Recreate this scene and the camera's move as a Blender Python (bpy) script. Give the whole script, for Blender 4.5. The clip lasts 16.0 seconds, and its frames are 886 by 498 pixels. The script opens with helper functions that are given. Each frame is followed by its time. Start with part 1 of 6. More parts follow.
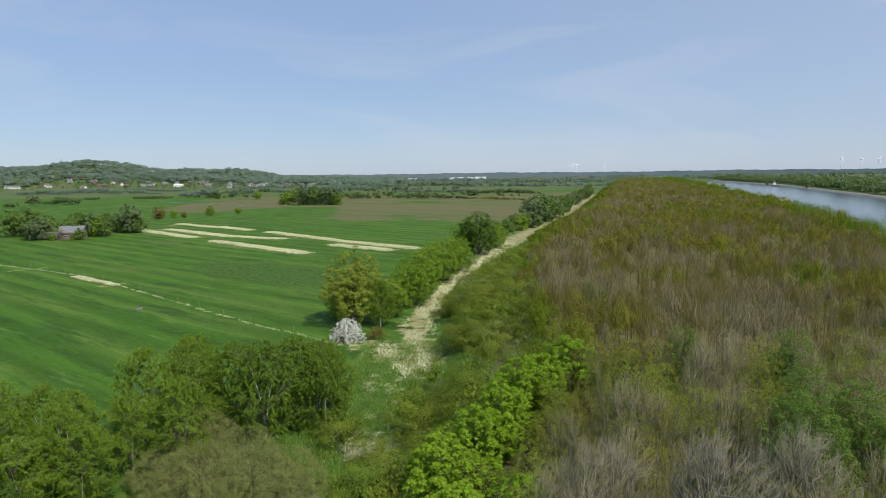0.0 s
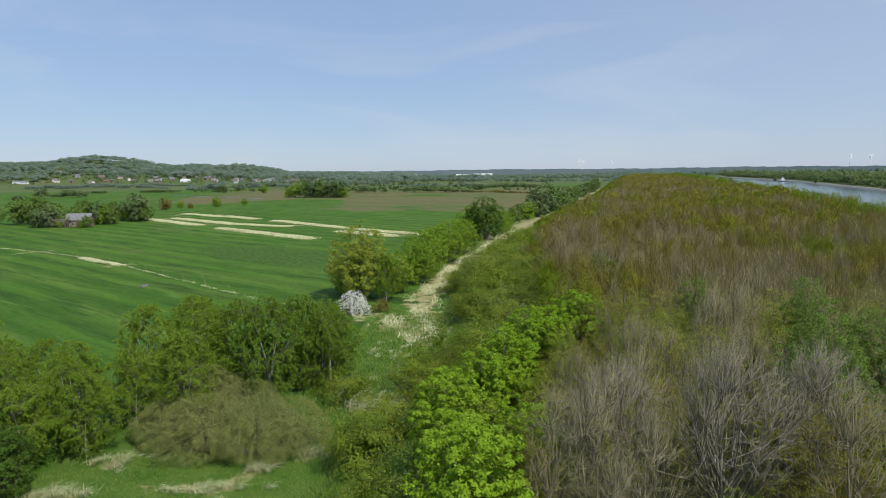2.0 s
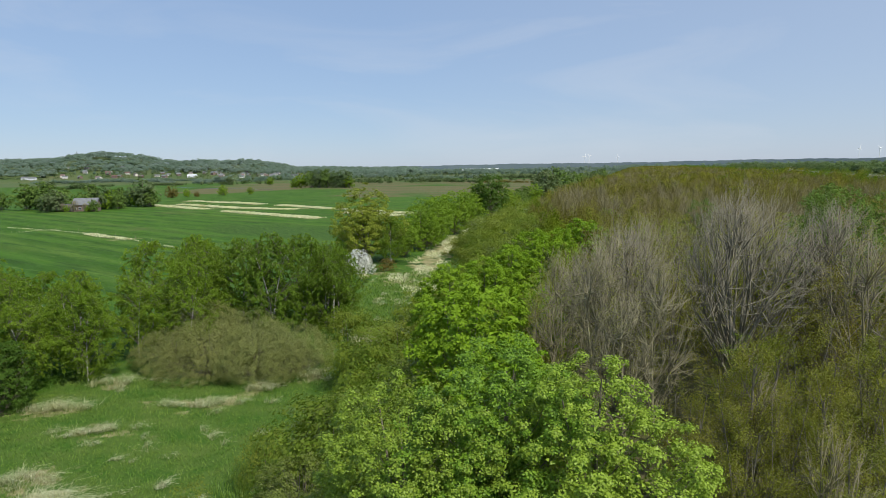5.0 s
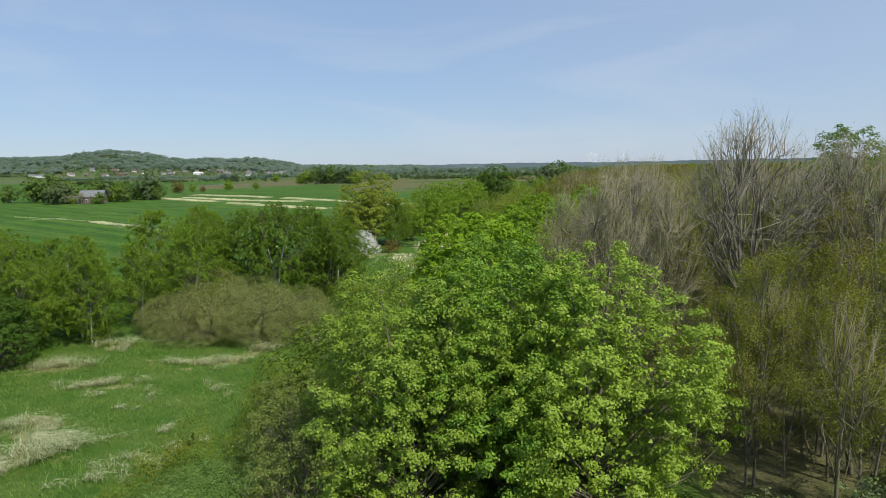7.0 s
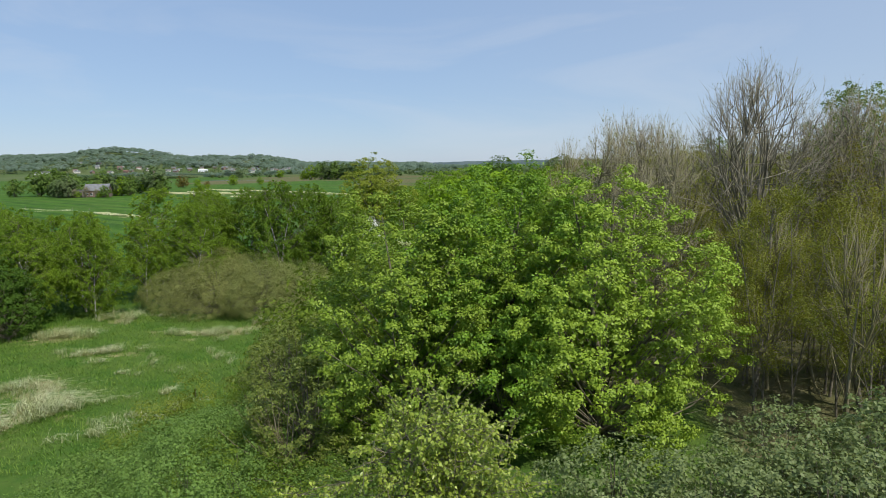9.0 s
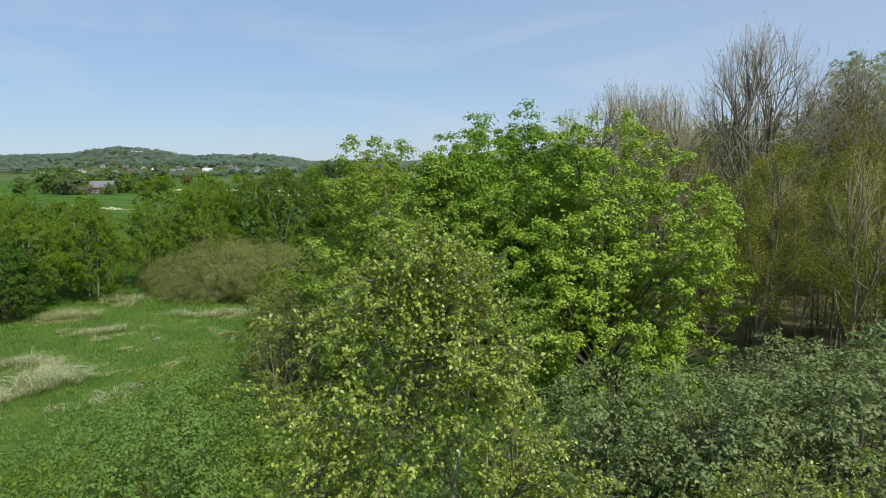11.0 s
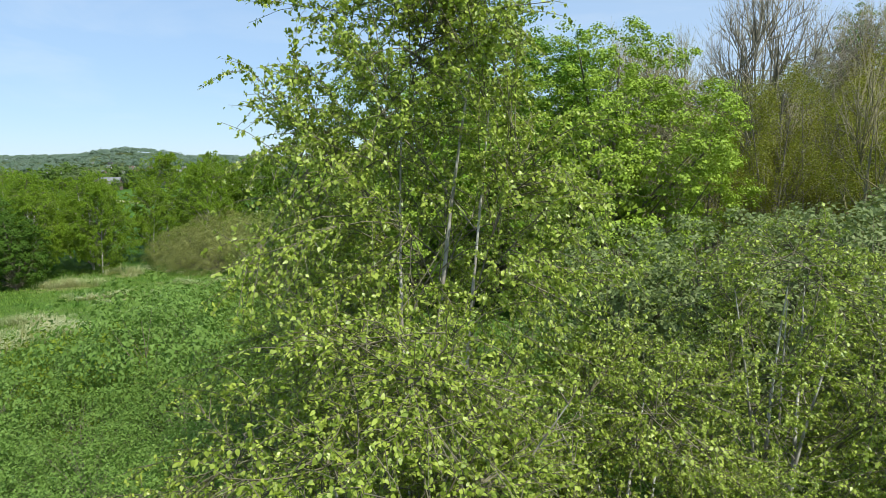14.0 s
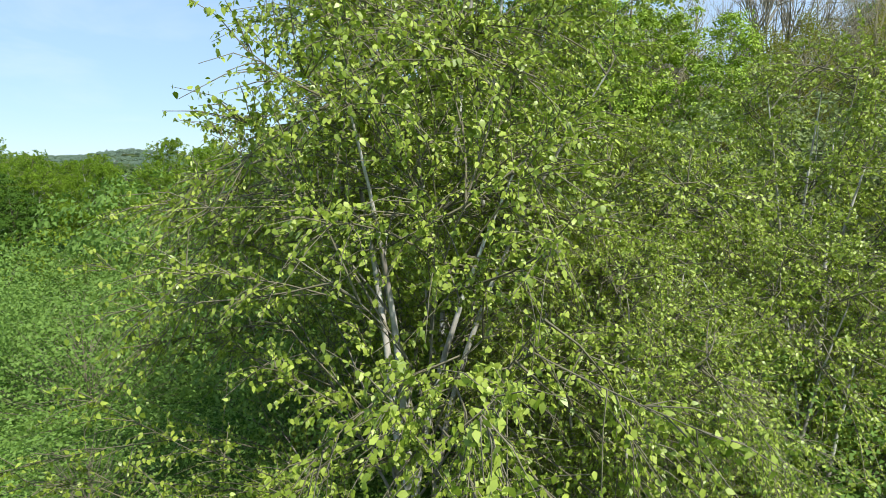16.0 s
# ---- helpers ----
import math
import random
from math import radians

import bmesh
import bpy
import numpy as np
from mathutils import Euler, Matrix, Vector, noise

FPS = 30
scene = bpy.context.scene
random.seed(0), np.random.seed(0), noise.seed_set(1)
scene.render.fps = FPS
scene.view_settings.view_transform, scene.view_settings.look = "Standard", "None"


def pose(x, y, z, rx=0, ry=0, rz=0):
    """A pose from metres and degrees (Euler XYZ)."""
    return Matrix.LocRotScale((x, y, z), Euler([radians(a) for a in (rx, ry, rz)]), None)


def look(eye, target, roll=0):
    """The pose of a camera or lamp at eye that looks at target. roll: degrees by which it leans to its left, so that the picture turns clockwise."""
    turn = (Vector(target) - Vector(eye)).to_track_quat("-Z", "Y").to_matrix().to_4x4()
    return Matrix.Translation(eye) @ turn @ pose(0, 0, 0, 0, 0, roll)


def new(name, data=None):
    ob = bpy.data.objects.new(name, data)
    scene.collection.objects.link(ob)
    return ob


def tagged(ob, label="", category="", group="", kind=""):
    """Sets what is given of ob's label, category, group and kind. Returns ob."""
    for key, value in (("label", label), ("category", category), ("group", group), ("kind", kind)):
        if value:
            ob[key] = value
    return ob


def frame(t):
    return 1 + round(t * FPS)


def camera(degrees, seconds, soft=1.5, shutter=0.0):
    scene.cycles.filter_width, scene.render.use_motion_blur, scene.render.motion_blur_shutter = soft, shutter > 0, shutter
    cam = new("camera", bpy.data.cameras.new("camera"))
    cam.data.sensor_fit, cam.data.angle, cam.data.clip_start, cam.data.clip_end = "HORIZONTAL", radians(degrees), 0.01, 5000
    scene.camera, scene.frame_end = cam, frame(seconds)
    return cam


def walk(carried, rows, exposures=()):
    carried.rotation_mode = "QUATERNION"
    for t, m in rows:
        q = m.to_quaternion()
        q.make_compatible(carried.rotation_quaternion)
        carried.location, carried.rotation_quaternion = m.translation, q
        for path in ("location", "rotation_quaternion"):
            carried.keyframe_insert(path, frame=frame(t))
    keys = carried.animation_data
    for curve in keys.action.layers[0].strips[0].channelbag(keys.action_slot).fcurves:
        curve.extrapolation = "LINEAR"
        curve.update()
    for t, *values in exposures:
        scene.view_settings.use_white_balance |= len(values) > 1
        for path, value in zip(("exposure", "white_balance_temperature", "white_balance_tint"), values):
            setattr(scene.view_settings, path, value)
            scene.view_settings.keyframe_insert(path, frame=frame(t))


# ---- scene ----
cam = camera(70.0, 16.0, soft=0.6)
# seconds, x, y, z, yaw, pitch, roll
ROWS = [
    (0, -0.000, -0.000, 31.000, -0.000, -6.732, 0.640),
    (0.5, -0.018, 0.036, 29.808, 0.136, -6.829, 0.635),
    (1, -0.043, 0.093, 28.621, 0.277, -6.882, 0.626),
    (1.5, -0.060, 0.168, 27.437, 0.417, -6.921, 0.596),
    (2, -0.084, 0.265, 26.210, 0.544, -6.962, 0.580),
    (2.5, -0.095, 0.370, 24.964, 0.664, -7.011, 0.618),
    (3, -0.062, 0.433, 23.756, 0.787, -7.071, 0.716),
    (3.5, 0.011, 0.419, 22.567, 0.878, -7.164, 0.823),
    (4, 0.064, 0.355, 21.360, 0.962, -7.258, 0.926),
    (6.5, 0.140, 0.119, 16.362, 1.493, -7.314, 0.901),
    (7, 0.110, 0.153, 15.640, 1.625, -7.339, 0.918),
    (7.5, 0.100, 0.179, 14.971, 1.712, -7.418, 0.925),
    (8, 0.069, 0.204, 14.428, 1.830, -7.469, 0.926),
    (8.5, 0.095, 0.177, 13.903, 1.927, -7.506, 0.929),
    (9, 0.118, 0.135, 13.452, 2.010, -7.541, 0.960),
    (11.5, 0.249, 0.075, 11.525, 2.467, -7.592, 1.098),
    (12, 0.252, 0.084, 11.077, 2.544, -7.585, 1.121),
    (12.5, 0.264, 0.057, 10.627, 2.616, -7.571, 1.121),
    (13, 0.275, 0.009, 10.186, 2.700, -7.535, 1.130),
    (13.5, 0.278, -0.029, 9.747, 2.776, -7.486, 1.101),
    (14, 0.266, -0.061, 9.273, 2.832, -7.442, 1.050),
    (14.5, 0.249, -0.097, 8.796, 2.923, -7.386, 0.928),
    (15, 0.223, -0.112, 8.318, 3.030, -7.282, 0.784),
    (15.5, 0.164, -0.099, 7.843, 3.099, -7.145, 0.654),
    (16, 0.100, -0.076, 7.349, 3.154, -7.003, 0.531),
]
walk(cam, [(t, pose(x, y, z, 90 + pitch, 0, yaw) @ pose(0, 0, 0, 0, 0, -roll)) for t, x, y, z, yaw, pitch, roll in ROWS],
     exposures=((0.0, -0.15, 6500, 10), (9.0, -0.1, 6500, 8.5), (12.5, 0.07, 6500, 8), (14.5, 0.4, 6500, 3), (16.0, 0.5, 6500, 3.5)))

# ---- world, sun ----
SUN_EL, SUN_AZ = 50.0, 138.0      # degrees above the horizon; degrees clockwise from the y axis
world = bpy.data.worlds.new("world")
scene.world = world
world.use_nodes = True
wn, wl = world.node_tree.nodes, world.node_tree.links
wn.clear()
sky = wn.new("ShaderNodeTexSky")
sky.sky_type, sky.sun_disc = "NISHITA", False
sky.sun_elevation, sky.sun_rotation = radians(SUN_EL), radians(SUN_AZ)
sky.air_density, sky.dust_density, sky.ozone_density = 1.0, 0.25, 4.0
w_co = wn.new("ShaderNodeTexCoord")
w_map = wn.new("ShaderNodeMapping")
w_map.inputs["Scale"].default_value = (1.0, 1.0, 4.5)
w_map.inputs["Rotation"].default_value = (0.0, 0.3, 0.0)
w_map.inputs["Location"].default_value = (0.55, 0.3, 0.0)
w_noise = wn.new("ShaderNodeTexNoise")
w_noise.inputs["Scale"].default_value, w_noise.inputs["Detail"].default_value = 2.2, 7.0
w_noise.inputs["Roughness"].default_value, w_noise.inputs["Distortion"].default_value = 0.55, 0.6
w_ramp = wn.new("ShaderNodeValToRGB")
w_ramp.color_ramp.elements[0].position, w_ramp.color_ramp.elements[1].position = 0.5, 0.8
w_ramp.color_ramp.elements[0].color, w_ramp.color_ramp.elements[1].color = (0.0, 0.0, 0.0, 1), (0.34, 0.34, 0.34, 1)
w_mix = wn.new("ShaderNodeMix")
w_mix.data_type = "RGBA"
w_mix.inputs["B"].default_value = (6.0, 6.3, 6.9, 1)
w_bg, w_out = wn.new("ShaderNodeBackground"), wn.new("ShaderNodeOutputWorld")
w_bg.inputs["Strength"].default_value = 0.122
wl.new(w_co.outputs["Generated"], w_map.inputs["Vector"])
wl.new(w_map.outputs["Vector"], w_noise.inputs["Vector"])
wl.new(w_noise.outputs["Fac"], w_ramp.inputs["Fac"])
w_haze = wn.new("ShaderNodeMix")
w_haze.data_type = "RGBA"
w_haze.inputs["Factor"].default_value = 0.62
w_haze.inputs["B"].default_value = (3.2, 4.4, 6.6, 1)
wl.new(sky.outputs["Color"], w_haze.inputs["A"])
w_xyz, w_veil, w_add = wn.new("ShaderNodeSeparateXYZ"), wn.new("ShaderNodeMapRange"), wn.new("ShaderNodeMath")
w_veil.inputs["From Min"].default_value, w_veil.inputs["From Max"].default_value, w_veil.inputs["To Max"].default_value = -0.1, 0.6, 0.2
wl.new(w_co.outputs["Generated"], w_xyz.inputs["Vector"])
wl.new(w_xyz.outputs["X"], w_veil.inputs["Value"])
wl.new(w_veil.outputs["Result"], w_add.inputs[0])
wl.new(w_ramp.outputs["Color"], w_add.inputs[1])
wl.new(w_add.outputs["Value"], w_mix.inputs["Factor"])
wl.new(w_haze.outputs["Result"], w_mix.inputs["A"])
wl.new(w_mix.outputs["Result"], w_bg.inputs["Color"])
wl.new(w_bg.outputs["Background"], w_out.inputs["Surface"])

sun_data = bpy.data.lights.new("sun", "SUN")
sun_data.energy, sun_data.angle, sun_data.color = 4.6, radians(0.6), (1.0, 0.95, 0.87)
sun_ob = new("sun", sun_data)
az, el = radians(SUN_AZ), radians(SUN_EL)
to_sun = Vector((math.sin(az) * math.cos(el), math.cos(az) * math.cos(el), math.sin(el)))
sun_ob.matrix_world = look(to_sun * 300, (0, 0, 0))

# ---- materials ----


def mat_new(name):
    m = bpy.data.materials.new(name)
    m.use_nodes = True
    m.node_tree.nodes.clear()
    return m, m.node_tree.nodes, m.node_tree.links


def mixed(n, l, fac, a, b, mode="MIX"):
    """A colour mix node; fac, a and b are sockets or values."""
    x = n.new("ShaderNodeMix")
    x.data_type, x.blend_type = "RGBA", mode
    for key, v in (("Factor", fac), ("A", a), ("B", b)):
        if isinstance(v, bpy.types.NodeSocket):
            l.new(v, x.inputs[key])
        elif key == "Factor":
            x.inputs[key].default_value = v
        else:
            x.inputs[key].default_value = (*v[:3], 1)
    return x.outputs["Result"]


def noise_of(n, l, scale, detail=3.0, rough=0.55, vector=None, low=0.35, high=0.65):
    """Noise between 0 and 1 with its contrast set by low and high."""
    t = n.new("ShaderNodeTexNoise")
    t.inputs["Scale"].default_value, t.inputs["Detail"].default_value, t.inputs["Roughness"].default_value = scale, detail, rough
    if vector is None:
        vector = n.new("ShaderNodeNewGeometry").outputs["Position"]
    l.new(vector, t.inputs["Vector"])
    r = n.new("ShaderNodeMapRange")
    r.inputs["From Min"].default_value, r.inputs["From Max"].default_value = low, high
    l.new(t.outputs["Fac"], r.inputs["Value"])
    return r.outputs["Result"]


def leaf_material(name, a, b, c=None, glow=0.35, rough=0.5, patch=0.0, spec=0.35):
    """Leaves whose colour runs from a to b leaf by leaf, towards c tree by tree (or, with patch, place by place)."""
    m, n, l = mat_new(name)
    geo = n.new("ShaderNodeNewGeometry")
    col = mixed(n, l, geo.outputs["Random Per Island"], a, b)
    if c is not None:
        if patch:
            fac = noise_of(n, l, patch, 5.0, 0.75, None, 0.4, 0.62)
        else:
            fac = n.new("ShaderNodeObjectInfo").outputs["Random"]
        col = mixed(n, l, fac, col, mixed(n, l, geo.outputs["Random Per Island"], c, [v * 1.35 for v in c]))
    p = n.new("ShaderNodeBsdfPrincipled")
    p.inputs["Roughness"].default_value = rough
    p.inputs["Specular IOR Level"].default_value = spec
    l.new(col, p.inputs["Base Color"])
    tr = n.new("ShaderNodeBsdfTranslucent")
    l.new(mixed(n, l, 0.5, col, (0.9, 1.0, 0.25), "MULTIPLY"), tr.inputs["Color"])
    s = n.new("ShaderNodeMixShader")
    s.inputs[0].default_value = glow
    l.new(p.outputs[0], s.inputs[1])
    l.new(tr.outputs[0], s.inputs[2])
    o = n.new("ShaderNodeOutputMaterial")
    l.new(s.outputs[0], o.inputs["Surface"])
    return m


def solid(name, a, b=None, scale=4.0, rough=0.7, metal=0.0, bump=0.0, per_object=None):
    """A surface that runs between two colours by noise, with a little relief."""
    m, n, l = mat_new(name)
    p = n.new("ShaderNodeBsdfPrincipled")
    p.inputs["Roughness"].default_value, p.inputs["Metallic"].default_value = rough, metal
    f = noise_of(n, l, scale, 5.0, 0.6)
    col = mixed(n, l, f, a, b or [v * 0.75 for v in a])
    if per_object is not None:
        col = mixed(n, l, n.new("ShaderNodeObjectInfo").outputs["Random"], col, per_object)
    l.new(col, p.inputs["Base Color"])
    if bump:
        bp = n.new("ShaderNodeBump")
        bp.inputs["Strength"].default_value = bump
        bp.inputs["Distance"].default_value = 0.02
        l.new(f, bp.inputs["Height"])
        l.new(bp.outputs["Normal"], p.inputs["Normal"])
    o = n.new("ShaderNodeOutputMaterial")
    l.new(p.outputs[0], o.inputs["Surface"])
    return m


M_MAPLE = leaf_material("maple_leaf", (0.098, 0.2, 0.014), (0.225, 0.37, 0.03), (0.178, 0.3, 0.022), 0.24, 0.5, spec=0.3)
M_MAPLE_Y = leaf_material("yellowish_maple_leaf", (0.135, 0.225, 0.016), (0.295, 0.4, 0.045), (0.245, 0.345, 0.034), 0.24, 0.5, spec=0.3)
M_BIRCH = leaf_material("birch_leaf", (0.16, 0.235, 0.02), (0.46, 0.54, 0.095), None, 0.34, 0.4, spec=0.5)
M_MAPLE_ROW = leaf_material("maple_row_leaf", (0.12, 0.235, 0.009), (0.22, 0.36, 0.017), (0.18, 0.29, 0.015), 0.28, 0.6, spec=0.15)
M_BIRCH_FAR = leaf_material("birch_row_leaf", (0.14, 0.245, 0.02), (0.255, 0.38, 0.034), (0.205, 0.305, 0.028), 0.45, 0.6, spec=0.15)
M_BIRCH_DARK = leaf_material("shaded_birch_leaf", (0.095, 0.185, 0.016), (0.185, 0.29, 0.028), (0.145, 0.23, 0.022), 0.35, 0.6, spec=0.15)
M_DARKLEAF = leaf_material("dark_leaf", (0.055, 0.12, 0.013), (0.085, 0.165, 0.018), (0.07, 0.13, 0.016), 0.38, 0.6, spec=0.15)
M_OCHRE = leaf_material("young_leaf", (0.24, 0.265, 0.03), (0.35, 0.37, 0.053), (0.22, 0.265, 0.033), 0.42, spec=0.15)
M_BUD = leaf_material("bud_leaf", (0.19, 0.175, 0.017), (0.29, 0.26, 0.03), (0.17, 0.2, 0.018), 0.4)
M_BUD2 = leaf_material("opening_leaf", (0.155, 0.19, 0.016), (0.245, 0.275, 0.028), (0.21, 0.21, 0.022), 0.4)
M_SILVER = leaf_material("silvery_leaf", (0.155, 0.205, 0.067), (0.25, 0.3, 0.115), (0.18, 0.23, 0.081), 0.35, 0.5, spec=0.3)
M_SALLOW = leaf_material("sallow_leaf", (0.13, 0.175, 0.03), (0.23, 0.275, 0.059), (0.17, 0.21, 0.04), 0.38, 0.5, spec=0.3)
M_SHRUB = leaf_material("shrub_leaf", (0.1, 0.178, 0.016), (0.175, 0.265, 0.03), (0.225, 0.28, 0.03), 0.45, 0.6, spec=0.15)
M_SHRUB2 = leaf_material("light_shrub_leaf", (0.2, 0.235, 0.03), (0.29, 0.325, 0.05), (0.13, 0.2, 0.024), 0.45, 0.6, spec=0.15)
M_HERB = leaf_material("herb_leaf", (0.125, 0.22, 0.04), (0.205, 0.315, 0.075), (0.17, 0.27, 0.06), 0.38, spec=0.15)
M_MIDGREEN = leaf_material("field_tree_leaf", (0.115, 0.185, 0.04), (0.17, 0.25, 0.055), (0.14, 0.215, 0.048), 0.4, 0.7, spec=0.1)
M_WILLOW = leaf_material("willow_leaf", (0.19, 0.23, 0.07), (0.3, 0.335, 0.115), (0.25, 0.255, 0.085), 0.4, 0.7, spec=0.1)
M_RED = leaf_material("reddish_leaf", (0.15, 0.11, 0.03), (0.21, 0.16, 0.043), (0.16, 0.14, 0.033), 0.3, spec=0.1)
M_POPLAR = leaf_material("poplar_leaf", (0.1, 0.17, 0.028), (0.16, 0.245, 0.04), (0.13, 0.205, 0.034), 0.38, 0.6, spec=0.15)
M_BLOSSOM = leaf_material("blossom", (0.6, 0.6, 0.55), (0.8, 0.8, 0.76), None, 0.25)
M_GRASSBLADE = leaf_material("grass_blade", (0.092, 0.2, 0.02), (0.165, 0.29, 0.036), (0.19, 0.275, 0.045), 0.4, 0.5, 0.3)
M_STRAW = leaf_material("dead_reed", (0.6, 0.57, 0.33), (0.84, 0.81, 0.55), (0.48, 0.52, 0.27), 0.12, 0.6, 0.35)
M_TWIG = solid("grey_twig", (0.2, 0.182, 0.07), (0.1, 0.09, 0.032), 2.0, 0.8, per_object=(0.2, 0.178, 0.115))
M_ASHGREY = solid("grey_ash_bark", (0.27, 0.248, 0.175), (0.11, 0.1, 0.066), 2.0, 0.8)
M_PALETWIG = solid("pale_twig", (0.3, 0.275, 0.165), (0.14, 0.127, 0.07), 2.0, 0.8)
M_BOUGH = solid("brown_bough", (0.19, 0.17, 0.11), (0.1, 0.09, 0.055), 5.0, 0.8)
M_PALEBOUGH = solid("pale_birch_bough", (0.3, 0.27, 0.22), (0.11, 0.095, 0.07), 4.0, 0.75, bump=0.3)
M_BARK = solid("bark", (0.22, 0.195, 0.15), (0.11, 0.095, 0.07), 6.0, 0.85, bump=0.6)
M_WHITEBARK = solid("birch_bark", (0.62, 0.6, 0.55), (0.22, 0.19, 0.16), 3.0, 0.7, bump=0.3)
M_FAR_OLIVE = leaf_material("far_budding", (0.13, 0.142, 0.022), (0.2, 0.205, 0.037), (0.18, 0.165, 0.029), 0.32, 0.8, 0.09, spec=0.0)
M_FAR_OCHRE = leaf_material("far_ochre", (0.165, 0.17, 0.02), (0.25, 0.24, 0.031), (0.165, 0.195, 0.025), 0.32, 0.8, 0.09, spec=0.0)
M_FAR_BROWN = leaf_material("far_brown_twig", (0.155, 0.135, 0.048), (0.24, 0.205, 0.078), (0.17, 0.155, 0.043), 0.32, 0.8, 0.09, spec=0.0)
M_FAR_GREEN = leaf_material("far_green", (0.085, 0.155, 0.011), (0.135, 0.21, 0.016), (0.13, 0.18, 0.013), 0.38, 0.8, 0.09, spec=0.05)
M_FAR_GREY = leaf_material("far_grey_twig", (0.2, 0.18, 0.1), (0.32, 0.285, 0.173), (0.19, 0.17, 0.078), 0.15, 0.8, 0.1, spec=0.0)
# greyer, bluer tint puts some distance haze into the hedge leaves' colour
M_HEDGE_HAZED = leaf_material("hedge_leaf_hazed", (0.1, 0.165, 0.06), (0.14, 0.21, 0.078), (0.15, 0.19, 0.088), 0.38, 0.8, 0.02, spec=0.05)
# far woods: distance haze painted in as a pale bluish leaf colour
M_WOOD_HAZED = leaf_material("far_wood_leaf_hazed", (0.155, 0.23, 0.17), (0.205, 0.285, 0.205), (0.21, 0.27, 0.225), 0.5, 0.9, 0.012, spec=0.0)


def ground_material():
    """Pasture, straw, litter, marsh and shore, told apart by the sheet's own masks."""
    m, n, l = mat_new("ground")
    geo = n.new("ShaderNodeNewGeometry")
    pos = geo.outputs["Position"]
    rot = n.new("ShaderNodeMapping")
    rot.inputs["Rotation"].default_value = (0, 0, radians(38.5))
    l.new(pos, rot.inputs["Vector"])
    squeeze = n.new("ShaderNodeMapping")
    squeeze.inputs["Scale"].default_value = (0.1, 1.0, 1.0)
    l.new(rot.outputs["Vector"], squeeze.inputs["Vector"])
    along = squeeze.outputs["Vector"]
    green = mixed(n, l, noise_of(n, l, 0.012, 3, 0.6, None, 0.38, 0.62), (0.046, 0.128, 0.007), (0.064, 0.156, 0.01))
    green = mixed(n, l, noise_of(n, l, 0.11, 4, 0.6, along, 0.46, 0.6), green, (0.088, 0.168, 0.02))
    green = mixed(n, l, noise_of(n, l, 0.26, 6, 0.78, along, 0.5, 0.64), green, (0.026, 0.07, 0.007))
    green = mixed(n, l, noise_of(n, l, 0.6, 6, 0.75, None, 0.52, 0.7), green, (0.03, 0.085, 0.01))
    green = mixed(n, l, noise_of(n, l, 1.9, 6, 0.8, None, 0.35, 0.75), green, mixed(n, l, 0.8, green, (0.02, 0.05, 0.006)))
    green = mixed(n, l, noise_of(n, l, 0.35, 6, 0.75, along, 0.58, 0.7), green, (0.1, 0.18, 0.032))

    def mask(name, low=0.4, high=0.6, wob=0.5, scale=0.25):
        a = n.new("ShaderNodeAttribute")
        a.attribute_name = name
        ad = n.new("ShaderNodeMath")
        ad.operation = "MULTIPLY_ADD"
        l.new(noise_of(n, l, scale, 4, 0.65, None, 0.25, 0.75), ad.inputs[0])
        ad.inputs[1].default_value = wob
        l.new(a.outputs["Fac"], ad.inputs[2])
        r = n.new("ShaderNodeMapRange")
        r.inputs["From Min"].default_value, r.inputs["From Max"].default_value = low + wob / 2, high + wob / 2
        l.new(ad.outputs[0], r.inputs["Value"])
        return r.outputs["Result"]

    wave = n.new("ShaderNodeTexWave")
    wave.bands_direction = "Y"
    wave.inputs["Scale"].default_value, wave.inputs["Distortion"].default_value = 0.034, 2.5
    wave.inputs["Detail"].default_value, wave.inputs["Detail Scale"].default_value = 3.0, 0.06
    l.new(rot.outputs["Vector"], wave.inputs["Vector"])
    green = mixed(n, l, 0.4, green, mixed(n, l, wave.outputs["Fac"], (0.62, 0.66, 0.6), (1.5, 1.4, 1.5)), "MULTIPLY")
    green = mixed(n, l, noise_of(n, l, 0.9, 5, 0.8, along, 0.3, 0.72), green, mixed(n, l, 0.5, green, (1.7, 1.45, 1.8), "MULTIPLY"))
    straw = mixed(n, l, noise_of(n, l, 0.6, 6, 0.75), (0.46, 0.39, 0.22), (0.15, 0.17, 0.05))
    litter = mixed(n, l, noise_of(n, l, 0.5, 5, 0.7), (0.18, 0.158, 0.08), (0.085, 0.095, 0.032))
    marsh = mixed(n, l, noise_of(n, l, 0.035, 5, 0.65, along), (0.16, 0.12, 0.06), (0.09, 0.125, 0.035))
    rough = mixed(n, l, noise_of(n, l, 0.35, 5, 0.7), (0.048, 0.12, 0.012), (0.105, 0.162, 0.03))
    farland = mixed(n, l, noise_of(n, l, 0.006, 4, 0.6), (0.075, 0.12, 0.034), (0.115, 0.135, 0.05))
    rush = mixed(n, l, noise_of(n, l, 0.8, 6, 0.8, None, 0.42, 0.58), (0.028, 0.062, 0.01), (0.075, 0.15, 0.02))
    green = mixed(n, l, mask("rush", 0.3, 0.7, 0.8, 0.12), green, rush)
    col = mixed(n, l, mask("farland", 0.3, 0.7, 0.5, 0.003), green, farland)
    col = mixed(n, l, mask("marsh", 0.35, 0.75, 1.5, 0.012), col, marsh)
    col = mixed(n, l, mask("rough", 0.4, 0.6, 0.5, 0.2), col, rough)
    col = mixed(n, l, mask("litter", 0.4, 0.6, 0.4, 0.2), col, litter)
